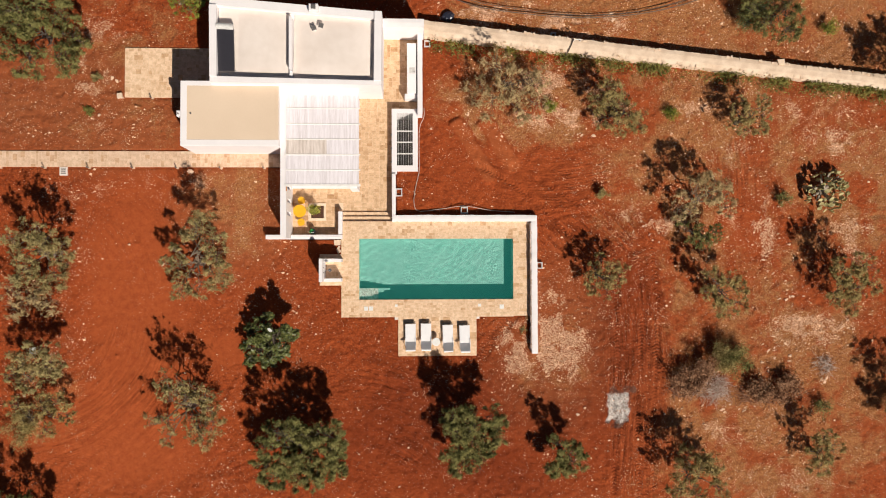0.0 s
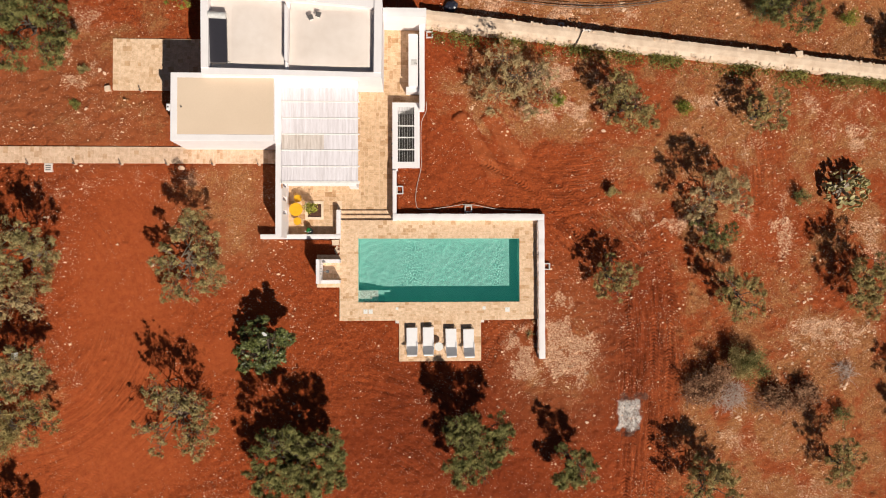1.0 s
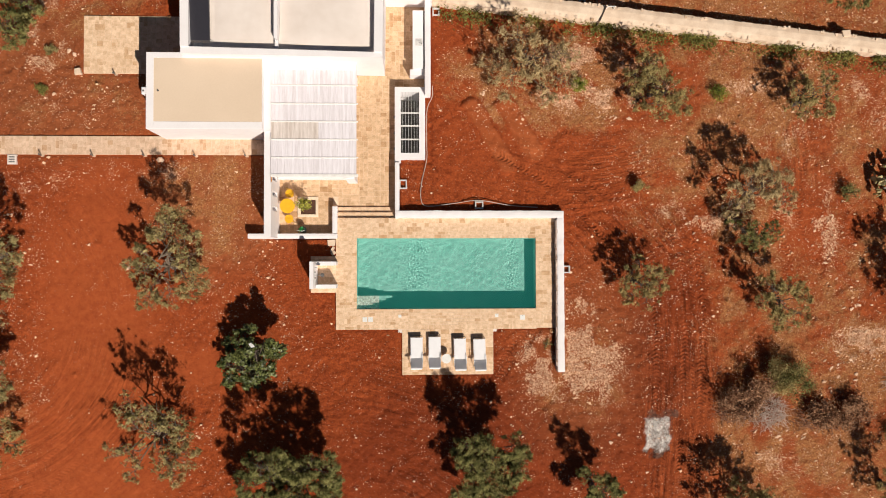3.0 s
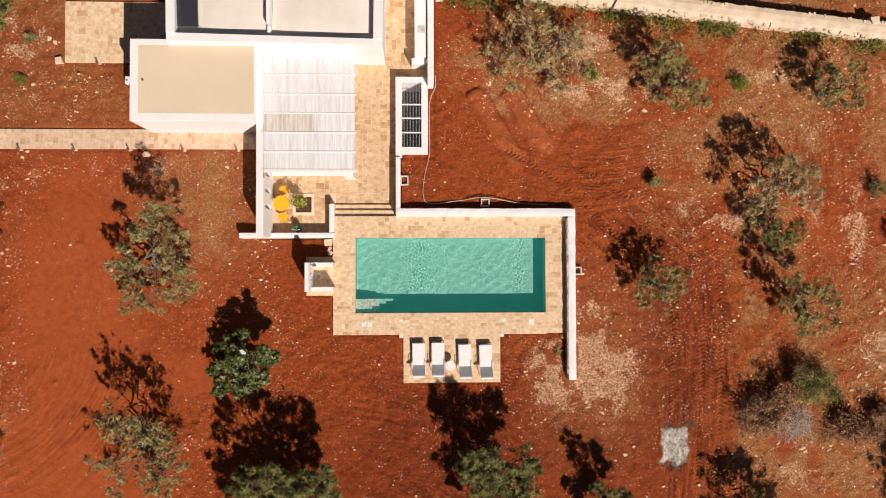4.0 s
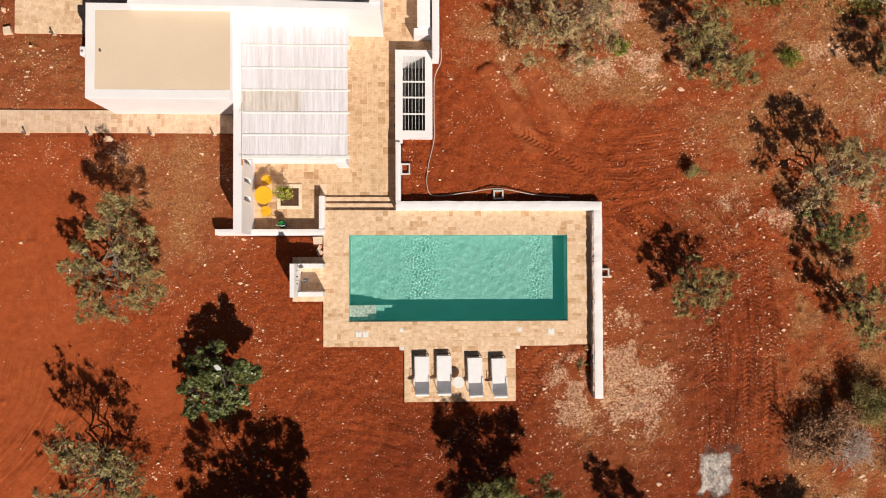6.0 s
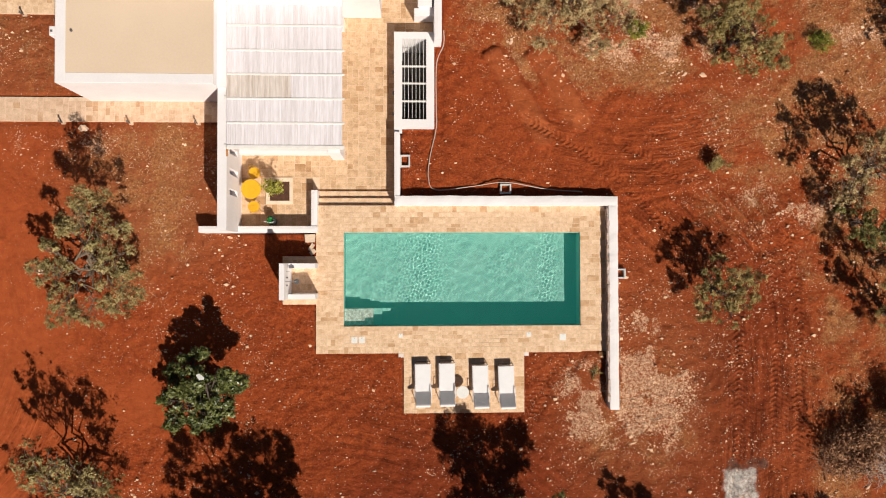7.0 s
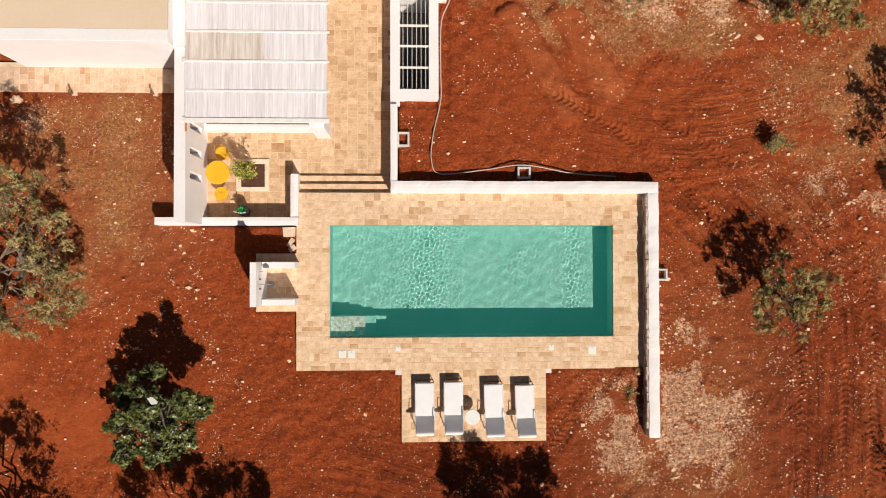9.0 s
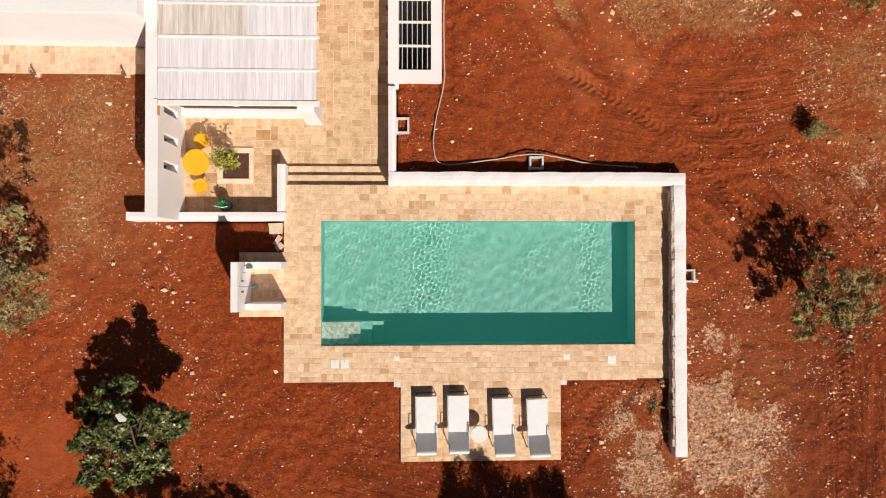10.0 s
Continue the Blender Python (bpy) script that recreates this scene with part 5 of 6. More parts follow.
shaped_tree(-14.1, -7.8, ((-0.7, 1.8, 2.9, 0.55), (-0.0, 1.5, 2.8, 0.53), (0.7, 1.4, 2.8, 0.56), (0.2, 0.8, 2.6, 0.62), (1.4, 1.0, 2.8, 0.62), (1.6, 0.2, 2.4, 0.53), (-1.6, -0.4, 2.0, 0.54), (-0.9, -0.8, 1.9, 0.63), (0.6, -1.0, 1.9, 0.70), (1.6, -0.7, 2.0, 0.63), (0.8, -1.6, 1.6, 0.64), (-0.9, -1.6, 1.5, 0.45), (-0.9, 1.0, 2.5, 0.37)), 105, M_olive_grey, 0.72, GREY)
shaped_tree(-7.7, -10.2, ((-0.2, 1.5, 3.5, 0.61), (-1.4, 1.3, 3.0, 0.55), (-1.0, 1.7, 3.2, 0.43), (-1.8, 0.6, 2.6, 0.56), (1.1, 1.4, 3.2, 0.61), (2.0, 1.4, 3.0, 0.55), (2.0, 0.6, 2.8, 0.62), (0.9, 0.7, 2.9, 0.49), (-1.9, -0.4, 2.2, 0.63), (-1.5, -1.1, 2.0, 0.69), (-0.5, -0.7, 2.3, 0.63), (0.5, -0.2, 2.6, 0.62), (1.3, -0.7, 2.4, 0.72), (2.0, -0.2, 2.4, 0.50), (2.2, -1.0, 2.0, 0.41), (0.7, -1.4, 2.0, 0.57), (-0.3, -1.6, 1.8, 0.63), (-0.9, -0.2, 2.4, 0.44), (0.1, 0.5, 1.7, 0.6), (-0.7, 0.7, 1.9, 0.6), (0.3, 1.0, 2.4, 0.5)), 106, M_olive, 2.9, FULL)
shaped_tree(1.7, -9.4, ((-0.7, 1.3, 2.95, 0.58), (0.1, 1.25, 2.85, 0.56), (-0.8, 0.6, 2.7, 0.55), (0.2, 0.8, 3.0, 0.67), (1.3, 1.3, 2.65, 0.56), (1.5, 0.4, 2.75, 0.68), (0.8, 0.1, 2.6, 0.62), (0.1, -0.1, 2.5, 0.5), (1.1, -0.5, 2.4, 0.5), (-0.5, 0.2, 2.6, 0.50), (-1.1, -1.0, 2.2, 0.56), (-0.3, -1.5, 2.0, 0.69), (0.5, -0.9, 2.2, 0.56), (0.6, -1.6, 1.8, 0.51), (-1.2, 1.0, 2.65, 0.36), (-0.5, -0.7, 2.3, 0.47)), 107, M_olive, 2.1, FULL)
shaped_tree(7.3, -10.8, ((-0.6, 1.0, 2.4, 0.50), (-0.0, 0.4, 2.2, 0.63), (0.4, -0.1, 2.0, 0.63), (-0.6, -0.5, 1.7, 0.54), (-0.1, -0.6, 1.7, 0.63), (0.4, 0.6, 2.1, 0.41)), 108, M_olive, 2.0, "small green olive tree on red earth")
shaped_tree(4.1, 10.7, ((-0.7, 0.9, 2.0, 0.88), (0.1, -0.2, 1.8, 0.89), (1.3, -0.2, 1.6, 0.76), (-1.0, -1.2, 1.6, 0.89), (0.7, -1.5, 1.3, 0.77), (1.7, -1.2, 1.2, 0.75), (-1.7, -0.4, 1.3, 0.7), (1.9, 0.3, 1.3, 0.6)), 109, M_olive_dry, 0.65, DRY)
shaped_tree(10.4, 9.1, ((-0.6, 0.9, 2.2, 0.75), (-1.2, 0.5, 1.8, 0.54), (-0.4, 0.2, 2.0, 0.69), (0.4, -0.1, 1.8, 0.76), (0.1, -0.8, 1.4, 0.77), (1.2, -0.7, 1.4, 0.64), (-0.9, -0.6, 1.2, 0.51)), 110, M_olive_mid, 0.85, DRY)
shaped_tree(15.3, 4.0, ((-0.9, 0.2, 2.6, 0.85), (-0.1, 0.4, 2.5, 0.85), (0.5, 0.9, 2.4, 0.70), (-1.3, -0.1, 2.4, 0.51), (1.2, 0.1, 2.0, 0.55), (1.6, -0.5, 1.4, 0.53), (-0.6, -0.8, 1.5, 0.44), (-1.6, -0.7, 2.1, 0.5)), 111, M_olive_dry, 0.85, DRY)
shaped_tree(15.3, 2.1, ((-0.7, -0.0, 1.7, 0.54), (-0.0, -0.2, 1.6, 0.64), (0.8, -0.0, 1.5, 0.48), (0.4, -0.5, 1.4, 0.48), (-1.2, 0.8, 1.3, 0.42)), 112, M_olive, 0.8, "low spreading olive tree on stony ground")
shaped_tree(16.5, -1.4, ((-0.9, 0.7, 2.5, 0.62), (-0.0, 0.7, 2.5, 0.53), (0.7, 0.2, 2.2, 0.47), (-0.3, -0.1, 2.2, 0.60), (0.0, -0.9, 1.6, 0.54), (0.8, -0.6, 1.7, 0.48), (-1.1, -0.1, 2.0, 0.38)), 113, M_olive_mid, 1.1, GREY)
shaped_tree(24.2, -0.9, ((-1.3, 0.8, 2.6, 0.62), (-0.6, 1.2, 2.8, 0.62), (0.2, 1.0, 2.6, 0.56), (-1.2, -0.1, 2.2, 0.63), (-0.2, -0.3, 2.2, 0.69), (0.7, 0.0, 2.2, 0.56), (-1.3, -0.9, 1.7, 0.51), (-0.1, -1.2, 1.7, 0.63)), 114, M_olive_mid, 1.2, GREY)
shaped_tree(22.3, -10.8, ((-0.5, 0.3, 2.0, 0.63), (0.3, 0.5, 2.0, 0.63), (-0.3, 1.2, 2.3, 0.41), (-0.1, -0.7, 1.5, 0.64)), 115, M_olive_mid, 0.9, DRY)
shaped_tree(-9.95, -4.1, ((0.23, 1.29, 1.6, 0.40), (-0.12, 1.00, 1.4, 0.36), (-0.72, 0.66, 1.0, 0.29), (1.58, 0.85, 2.8, 0.15), (1.53, 0.75, 2.55, 0.2), (1.48, 0.65, 2.3, 0.24), (1.40, 0.55, 2.1, 0.36), (1.83, 0.48, 1.9, 0.3), (1.31, 0.13, 1.8, 0.42), (0.70, 0.13, 1.8, 0.48), (-0.34, -0.12, 1.4, 0.4), (-1.02, -0.31, 1.1, 0.25), (-0.77, -1.01, 1.0, 0.32), (0.72, -0.70, 1.5, 0.4), (0.47, 0.52, 2.0, 0.31), (1.12, -0.71, 1.5, 0.34), (-0.12, 0.27, 1.4, 0.2), (0.15, -0.1, 1.3, 0.5), (-0.2, -0.7, 1.1, 0.42), (0.25, -1.1, 1.0, 0.4)), 70, M_citrus, 2.2, "broad-leaved dark green fruit tree on red earth", "tree", "fruit_tree", 0.055, 0.5)
for k, (x, y, top, r, leaf, dense, label) in enumerate((
        (-23.4, -14.0, 3.3, 2.3, M_olive, 1.5, FULL), (18.0, 8.7, 2.6, 1.4, M_olive_mid, 0.6, DRY), (9.5, -0.4, 2.4, 1.35, M_olive_mid, 0.85, GREY),
        (14.7, -11.7, 3.1, 1.9, M_olive_mid, 1.0, DRY), (27.6, -8.4, 3.2, 2.0, M_olive_mid, 1.0, GREY), (-22.4, 13.4, 3.0, 2.6, M_olive, 1.3, FULL),
        (20.0, 15.2, 2.6, 1.9, M_olive, 1.1, FULL), (28.4, 11.6, 3.2, 2.0, M_olive_mid, 1.0, GREY), (-14.2, 16.0, 2.0, 1.5, M_fresh, 0.9, "green bushy tree behind the house"))):
    round_tree(x, y, top, r, 200 + k, leaf, dense, label)


def make_bush(x, y, r, h, seed, leaf, label, count=900, size=0.05, name="bush", category="bush"):
    rng, nrg = random.Random(seed), np.random.default_rng(seed)
    t = thing(name, label, category, at=pose(x, y, level(x, y) - 0.03))
    s, cs = Shape(), []
    for k in range(11):
        a = rng.uniform(0, 6.28)
        end = Vector((math.cos(a) * r * rng.uniform(0.3, 0.9), math.sin(a) * r * rng.uniform(0.3, 0.9), h * rng.uniform(0.4, 0.95)))
        pts = limb(s, (0, 0, 0), end, 0.018, 0.005, rng, 4, 0.2, 5)
        for p in pts[2:]:
            cs.append(nrg.normal(size=(count // 33, 3)) * r * 0.16 + np.array(p))
    cs = np.concatenate(cs)
    cs[:, 2] = np.maximum(cs[:, 2], 0.03)
    part("stems", s, M_bark_dark, t)
    part("foliage", Shape().leaves(cs, nrg.uniform(0.6, 1.3, len(cs)) * size, nrg, slim=0.45), leaf, t)
    return t


for k, (x, y, r, h, leaf, lab) in enumerate((
        (9.75, 4.3, 0.42, 0.75, M_olive_mid, "small grey-green bush on red earth"), (6.7, 9.5, 0.45, 0.7, M_fresh, "small bright green bush"),
        (14.0, 9.2, 0.6, 0.6, M_fresh, "small green bush on stony ground"), (20.6, 4.1, 0.5, 0.8, M_olive, "small grey-green bush on red earth"),
        (22.8, -8.3, 0.7, 0.9, M_olive, "scrubby green bush in straw"), (23.8, 14.5, 0.6, 1.1, M_fresh, "green bush in dry grass"),
        (17.6, -5.5, 1.15, 1.5, M_olive, "dense green bush beside the brush pile"), (16.7, -5.3, 1.0, 1.5, M_olive_mid, "grey-green bush beside the brush pile"),
        (19.0, 14.9, 1.3, 1.4, M_citrus, "dark green bush in dry grass"), (-23.6, -9.0, 1.2, 0.7, M_olive_mid, "low grey-green bush under the olive trees"),
        (14.6, -6.7, 1.15, 1.3, M_dead, "dry brown bush beside the brush pile"), (15.6, -6.2, 1.0, 1.3, M_dead, "dry brown bush beside the brush pile"), (19.1, -7.0, 1.0, 0.9, M_dead, "dry brown bush in straw"), (20.5, -7.2, 1.05, 0.75, M_dead, "dry brown bush in straw"),
        (5.35, -2.95, 0.22, 0.12, M_straw, "low dry weed beside the wall"), (-20.2, 9.25, 0.34, 0.16, M_weed, "low green weed on bare earth"), (-19.7, 11.15, 0.32, 0.3, M_olive_grey, "small grey-green plant beside the patio"), (5.05, -3.6, 0.28, 0.14, M_olive_mid, "low grey-green weed beside the wall"))):
    make_bush(x, y, r, h, 300 + k, leaf, lab, (2600 if leaf is M_dead else 5000) if r >= 1 else (1100 if r > 0.3 else 160), 0.062 if leaf is M_dead else 0.04)
make_bush(-7.05, 3.45, 0.4, 1.3, 390, M_pale_green, "light green shrub growing in the planting bed", 800, 0.045, "shrub", "shrub").location.z = TERRACE + 0.01


def make_cactus(x, y):
    rng = random.Random(77)
    t = thing("prickly_pear", "large prickly pear cactus with pale green pads", "cactus", at=pose(x, y, level(x, y) - 0.05))
    base = Shape()
    for k in range(9):
        a = rng.uniform(0, 6.28)
        base.tube([(0, 0, 0), (math.cos(a) * 0.6, math.sin(a) * 0.6, 0.5), (math.cos(a) * 1.0, math.sin(a) * 1.0, 0.8)], [0.1, 0.08, 0.05], 6)
    part("stem", base, M_bark, t)
    for k in range(105):
        a, d = rng.uniform(0, 6.28), 1.35 * rng.random() ** 0.55
        z = 1.3 * (1 - (d / 1.6) ** 2) * rng.uniform(0.45, 1.0) + 0.15
        s = Shape().disc(0, 0, -0.018, 0.018, 0.165, 0.155, 10)
        m = pose(math.cos(a) * d, math.sin(a) * d, z, rng.uniform(45, 95), 0, rng.uniform(0, 360)) @ Matrix.Diagonal((0.72, 1.15, 1, 1))
        s.v = [tuple(m @ Vector(v)) for v in s.v]
        part("pad", s, M_pad, t)


make_cactus(23.2, 4.6)


def brush_pile(x, y, rx, ry, h, n, seed, label, mat=None):
    rng = random.Random(seed)
    s = Shape()
    for k in range(n):
        a, d = rng.uniform(0, 6.28), rng.random() ** 0.5
        p = Vector((x + math.cos(a) * d * rx, y + math.sin(a) * d * ry, level(x, y) + h * (1 - d * d) * rng.random()))
        w = rng.uniform(0, 6.28)
        ln = rng.uniform(0.3, 0.9)
        q = p + Vector((math.cos(w) * ln, math.sin(w) * ln, rng.uniform(-0.15, 0.25)))
        m = p.lerp(q, 0.5) + Vector((rng.uniform(-0.1, 0.1), rng.uniform(-0.1, 0.1), 0.08))
        s.tube([p, m, q], [0.012, 0.009, 0.004] if mat is None else [0.018, 0.014, 0.006], 4, caps=False)
    solid("brush_pile", s, mat or M_twig, label, "brushwood", kind="stuff")


brush_pile(16.3, -7.1, 1.0, 0.7, 0.7, 330, 1, "heap of bleached grey dead branches")
brush_pile(19.4, -7.5, 2.2, 0.6, 0.3, 160, 2, "low line of cut dry branches", M_cuttings)
brush_pile(14.6, -7.0, 0.9, 0.6, 0.5, 130, 3, "heap of dry brown cuttings", M_cuttings)
brush_pile(23.1, -5.85, 0.5, 0.55, 0.25, 90, 4, "small heap of pale dead twigs")

# ---- stones, straw, weeds ----
def scatter_stones():
    nrg = np.random.default_rng(12)
    n = 260000
    x, y = nrg.uniform(-26.5, 27.5, n), nrg.uniform(-14.5, 16.5, n)
    _, driven, stony, pale = ground_fields(x, y)
    keep = nrg.random(n) < (0.020 + 0.62 * np.maximum(stony, pale) * smooth_step(0.36, 0.62, cloud(x, y, 2.2, 91)) * smooth_step(0.36, 0.64, cloud(x, y, 0.8, 93))) * (1 - 0.8 * smooth_step(0.55, 0.9, driven)) + 0.4 * pale ** 1.5 + 0.34 * blob(x, y, 6.7, -3.8, 3.4, 4.6, 0.6) * smooth_step(0.35, 0.6, cloud(x, y, 1.1, 97)) + 0.11 * smooth_step(5.0, 9.0, x) * smooth_step(1.0, 4.0, y) * smooth_step(0.35, 0.65, cloud(x, y, 1.5, 99))
    keep &= nrg.random(n) > 0.65 * blob(x, y, -11.2, 3.0, 2.6, 3.2, 0.4)
    for r in ((-8.9, -2.3, 1.7, 14.2), (-14.3, -3, 5.9, 15), (-30, -8.7, 5.9, 7.0), (-18.3, -12, 10, 13.1), (-7, -5.3, -1.1, 1.0), (-5.7, 6.0, -2.9, 3.2), (-2.4, 2.5, -5.2, -2.7), (-2.7, -0.6, 5.4, 14.2)):
        keep &= ~((x > r[0]) & (x < r[1]) & (y > r[2]) & (y < r[3]))
    x, y = x[keep], y[keep]
    s = Shape()
    size = np.exp(nrg.normal(-4.0, 0.66, len(x)))
    z = surface(x, y, ground_fields(x, y)[1])[0]
    for a, b, c, r in zip(x, y, z, np.minimum(size, 0.11)):
        t, w = nrg.uniform(0, 6.28), nrg.uniform(0.6, 1.35, 4) * r
        u = w * nrg.uniform(0.5, 0.9, 4)
        h, e = r * nrg.uniform(0.15, 0.5) + 0.008, nrg.uniform(0.35, 0.95)
        ring = [(math.cos(t + 1.5708 * q), math.sin(t + 1.5708 * q) * e) for q in range(4)]
        s.add([(a + p[0] * w[q], b + p[1] * w[q], c - 0.04) for q, p in enumerate(ring)] + [(a + p[0] * u[q], b + p[1] * u[q], c + h * nrg.uniform(0.7, 1.1)) for q, p in enumerate(ring)],
              [(4, 5, 6, 7)] + [(q, (q + 1) % 4, 4 + (q + 1) % 4, 4 + q) for q in range(4)])
    solid("field_stones", s, M_pebble, "scattered pale stones on the red earth", "stones", kind="stuff")


scatter_stones()
def make_rock(x, y, w, d, turn, seed):
    """A flat limestone slab with a broken outline, bedded in the earth."""
    rng = random.Random(seed)
    n = rng.randint(9, 13)
    ring = [(math.cos(6.283 * k / n) * w * rng.uniform(0.5, 1.15), math.sin(6.283 * k / n) * d * rng.uniform(0.5, 1.15)) for k in range(n)]
    h = 0.025 + 0.10 * min(w, d)
    s = Shape()
    s.v = [(a * 1.08, b * 1.08, -0.12) for a, b in ring] + [(a, b, h * rng.uniform(0.4, 0.8)) for a, b in ring] + [(a * 0.6, b * 0.6, h * rng.uniform(0.9, 1.2)) for a, b in ring]
    s.f = [tuple(range(2 * n, 3 * n))] + [(o + k, o + (k + 1) % n, o + n + (k + 1) % n, o + n + k) for o in (0, n) for k in range(n)]
    ob = solid("rock", s, M_slab, "flat pale limestone slab bedded in the earth", "rock", "rocks")
    at = np.array([x]), np.array([y])
    ob.matrix_world = pose(x, y, float(surface(*at, ground_fields(*at)[1])[0][0]), 0, 0, turn)


for k, (x, y, r) in enumerate(((-14.35, 5.72, 0.21), (1.9, 9.1, 0.12), (-18.9, 11.2, 0.16), (-18.6, 11.0, 0.14), (8.3, -8.6, 0.15), (-19.6, 9.0, 0.12), (-15.9, 0.3, 0.14), (-15.4, 0.2, 0.1))):
    make_rock(x, y, r, r * 0.7, 40 * k, k)
# outcrops of broken slabs: middle, spread and number
rng = random.Random(44)
for cx, cy, rx, ry, n in ((20.6, -4.6, 2.4, 1.9, 26), (24.6, -3.6, 0.8, 0.45, 7), (22.9, -6.7, 0.6, 0.7, 6), (21.3, -1.7, 1.1, 0.7, 8), (12.4, 2.5, 0.8, 0.5, 8), (19.5, 2.6, 0.9, 3.6, 22), (26.0, 2.3, 0.9, 0.4, 6), (17.6, -8.3, 1.6, 0.4, 8), (8.0, 7.9, 1.6, 0.6, 4), (2.4, 15.5, 3.0, 0.5, 9), (10.5, 15.0, 2.4, 0.4, 7)):
    for k in range(int(n * 2.0)):
        w = 0.04 + 0.12 * rng.random() ** 2.4
        make_rock(cx + rng.gauss(0, 0.5) * rx, cy + rng.gauss(0, 0.5) * ry, w, w * rng.uniform(0.28, 0.65), rng.gauss(25, 35), rng.random())


def scatter_blades(name, label, mat, n, pick, seed, size, slim=0.12, lift=0.06):
    nrg = np.random.default_rng(seed)
    x, y = nrg.uniform(-28, 30, n), nrg.uniform(-15.5, 17, n)
    keep = nrg.random(n) < pick(x, y)
    x, y = x[keep], y[keep]
    c = np.stack([x, y, surface(x, y, ground_fields(x, y)[1])[0] + nrg.uniform(0.0, lift, len(x))], 1)
    solid(name, Shape().leaves(c, nrg.uniform(0.5, 1.4, len(c)) * size, nrg, up=0.0, slim=slim), mat, label, "grass", kind="stuff")


def built(x, y):
    m = np.zeros_like(x)
    for r in ((-8.9, -2.3, 1.7, 14.2), (-14.3, -3, 5.9, 15), (-30, -8.7, 5.9, 7.0), (-18.3, -12, 10, 13.1), (-7, -5.3, -1.1, 1.0), (-5.7, 6.0, -2.9, 3.2), (-2.4, 2.5, -5.2, -2.7), (-2.7, -0.6, 5.4, 14.2)):
        m = np.maximum(m, in_rect(x, y, *r, 0.05))
    return m


def road_y(x):
    """The middle line of the field wall."""
    return 14.13 - 0.1125 * (np.asarray(x) + 0.6) + 0.00015 * np.asarray(x) ** 2


scatter_blades("dry_grass", "flattened dry straw on the ground", M_straw, 140000, lambda x, y: ground_fields(x, y)[0] ** 1.6 * (1 - built(x, y)) * (np.abs(y - road_y(x)) > 0.6), 31, 0.062)


def straw_tufts():
    """Wisps of bleached straw lying in small fans."""
    nrg = np.random.default_rng(37)
    x, y = nrg.uniform(-26, 27, 11000), nrg.uniform(-14, 14, 11000)
    straw, driven, stony, pale = ground_fields(x, y)
    keep = (nrg.random(len(x)) < np.maximum(np.maximum(straw, pale) * 0.85, stony * 0.12)) & (built(x, y) < 0.1) & (np.abs(y - road_y(x)) > 0.6)
    s = Shape()
    x, y, driven = x[keep], y[keep], driven[keep]
    for a, b, c in zip(x, y, surface(x, y, driven)[0]):
        z, lean, n = c + 0.012, nrg.uniform(0, 6.28), int(nrg.uniform(3, 15))
        for k in range(n):
            w = lean + nrg.normal(0, 0.8)
            ln, th = nrg.uniform(0.025, 0.12), nrg.uniform(0.003, 0.008)
            p, q = a + nrg.normal(0, 0.10), b + nrg.normal(0, 0.10)
            dx, dy = math.cos(w), math.sin(w)
            s.add([(p - dy * th, q + dx * th, z), (p + dy * th, q - dx * th, z), (p + dx * ln, q + dy * ln, z + nrg.uniform(0.0, 0.035))], [(0, 1, 2)])
    solid("straw_tufts", s, M_wisp, "bleached wisps of straw lying on the earth", "straw", kind="stuff")


straw_tufts()


def wall_weeds():
    nrg = np.random.default_rng(32)
    x = nrg.uniform(-0.4, 29, 20000)
    off = 0.42 + np.abs(nrg.normal(0, 0.36, len(x)))
    y = road_y(x) - off
    keep = nrg.random(len(x)) < smooth_step(0.36, 0.72, cloud(x, y, 0.9, 71)) * 0.75 + 0.08
    x, y, off = x[keep], y[keep], off[keep]
    z = ground_level(x, y) + nrg.random(len(x)) * np.clip(0.55 - 0.5 * (off - 0.4), 0.05, 0.55)
    solid("weeds", Shape().leaves(np.stack([x, y, z], 1), nrg.uniform(0.5, 1.4, len(x)) * 0.075, nrg, slim=0.35), M_weed, "green weeds along the foot of the field wall", "weeds", kind="stuff")


wall_weeds()

# ---- field wall along the lane ----
field_wall = thing("field_wall", "broad dry stone field wall with a pale crushed-stone top", "wall", kind="structure")
s, n = Shape(), 260
for k in range(n + 1):
    x = -0.7 + 36 * k / n
    y = float(road_y(x))
    a, b = 0.42 + 0.05 * noise.noise(Vector((x * 1.9, 0, 0))) + 0.05 * noise.noise(Vector((x * 6, 0, 0))), 0.42 + 0.05 * noise.noise(Vector((x * 1.9, 9, 0))) + 0.05 * noise.noise(Vector((x * 6, 9, 0)))
    h = 0.34 + 0.03 * noise.noise(Vector((x * 2.2, 4, 0)))
    s.v += [(x, y - a - 0.08, -0.6), (x, y - a, h - 0.03), (x, y - a * 0.4, h + 0.02), (x, y + b * 0.4, h + 0.02), (x, y + b, h - 0.03), (x, y + b + 0.05, -0.6)]
    if k:
        i = 6 * k
        s.f += [(i - 6 + j, i + j, i + j + 1, i - 5 + j) for j in range(5)]
s.f += [(0, 1, 2, 3, 4, 5)]
part("core", s, M_wallstone, field_wall)
edge = Shape()
rng = random.Random(17)
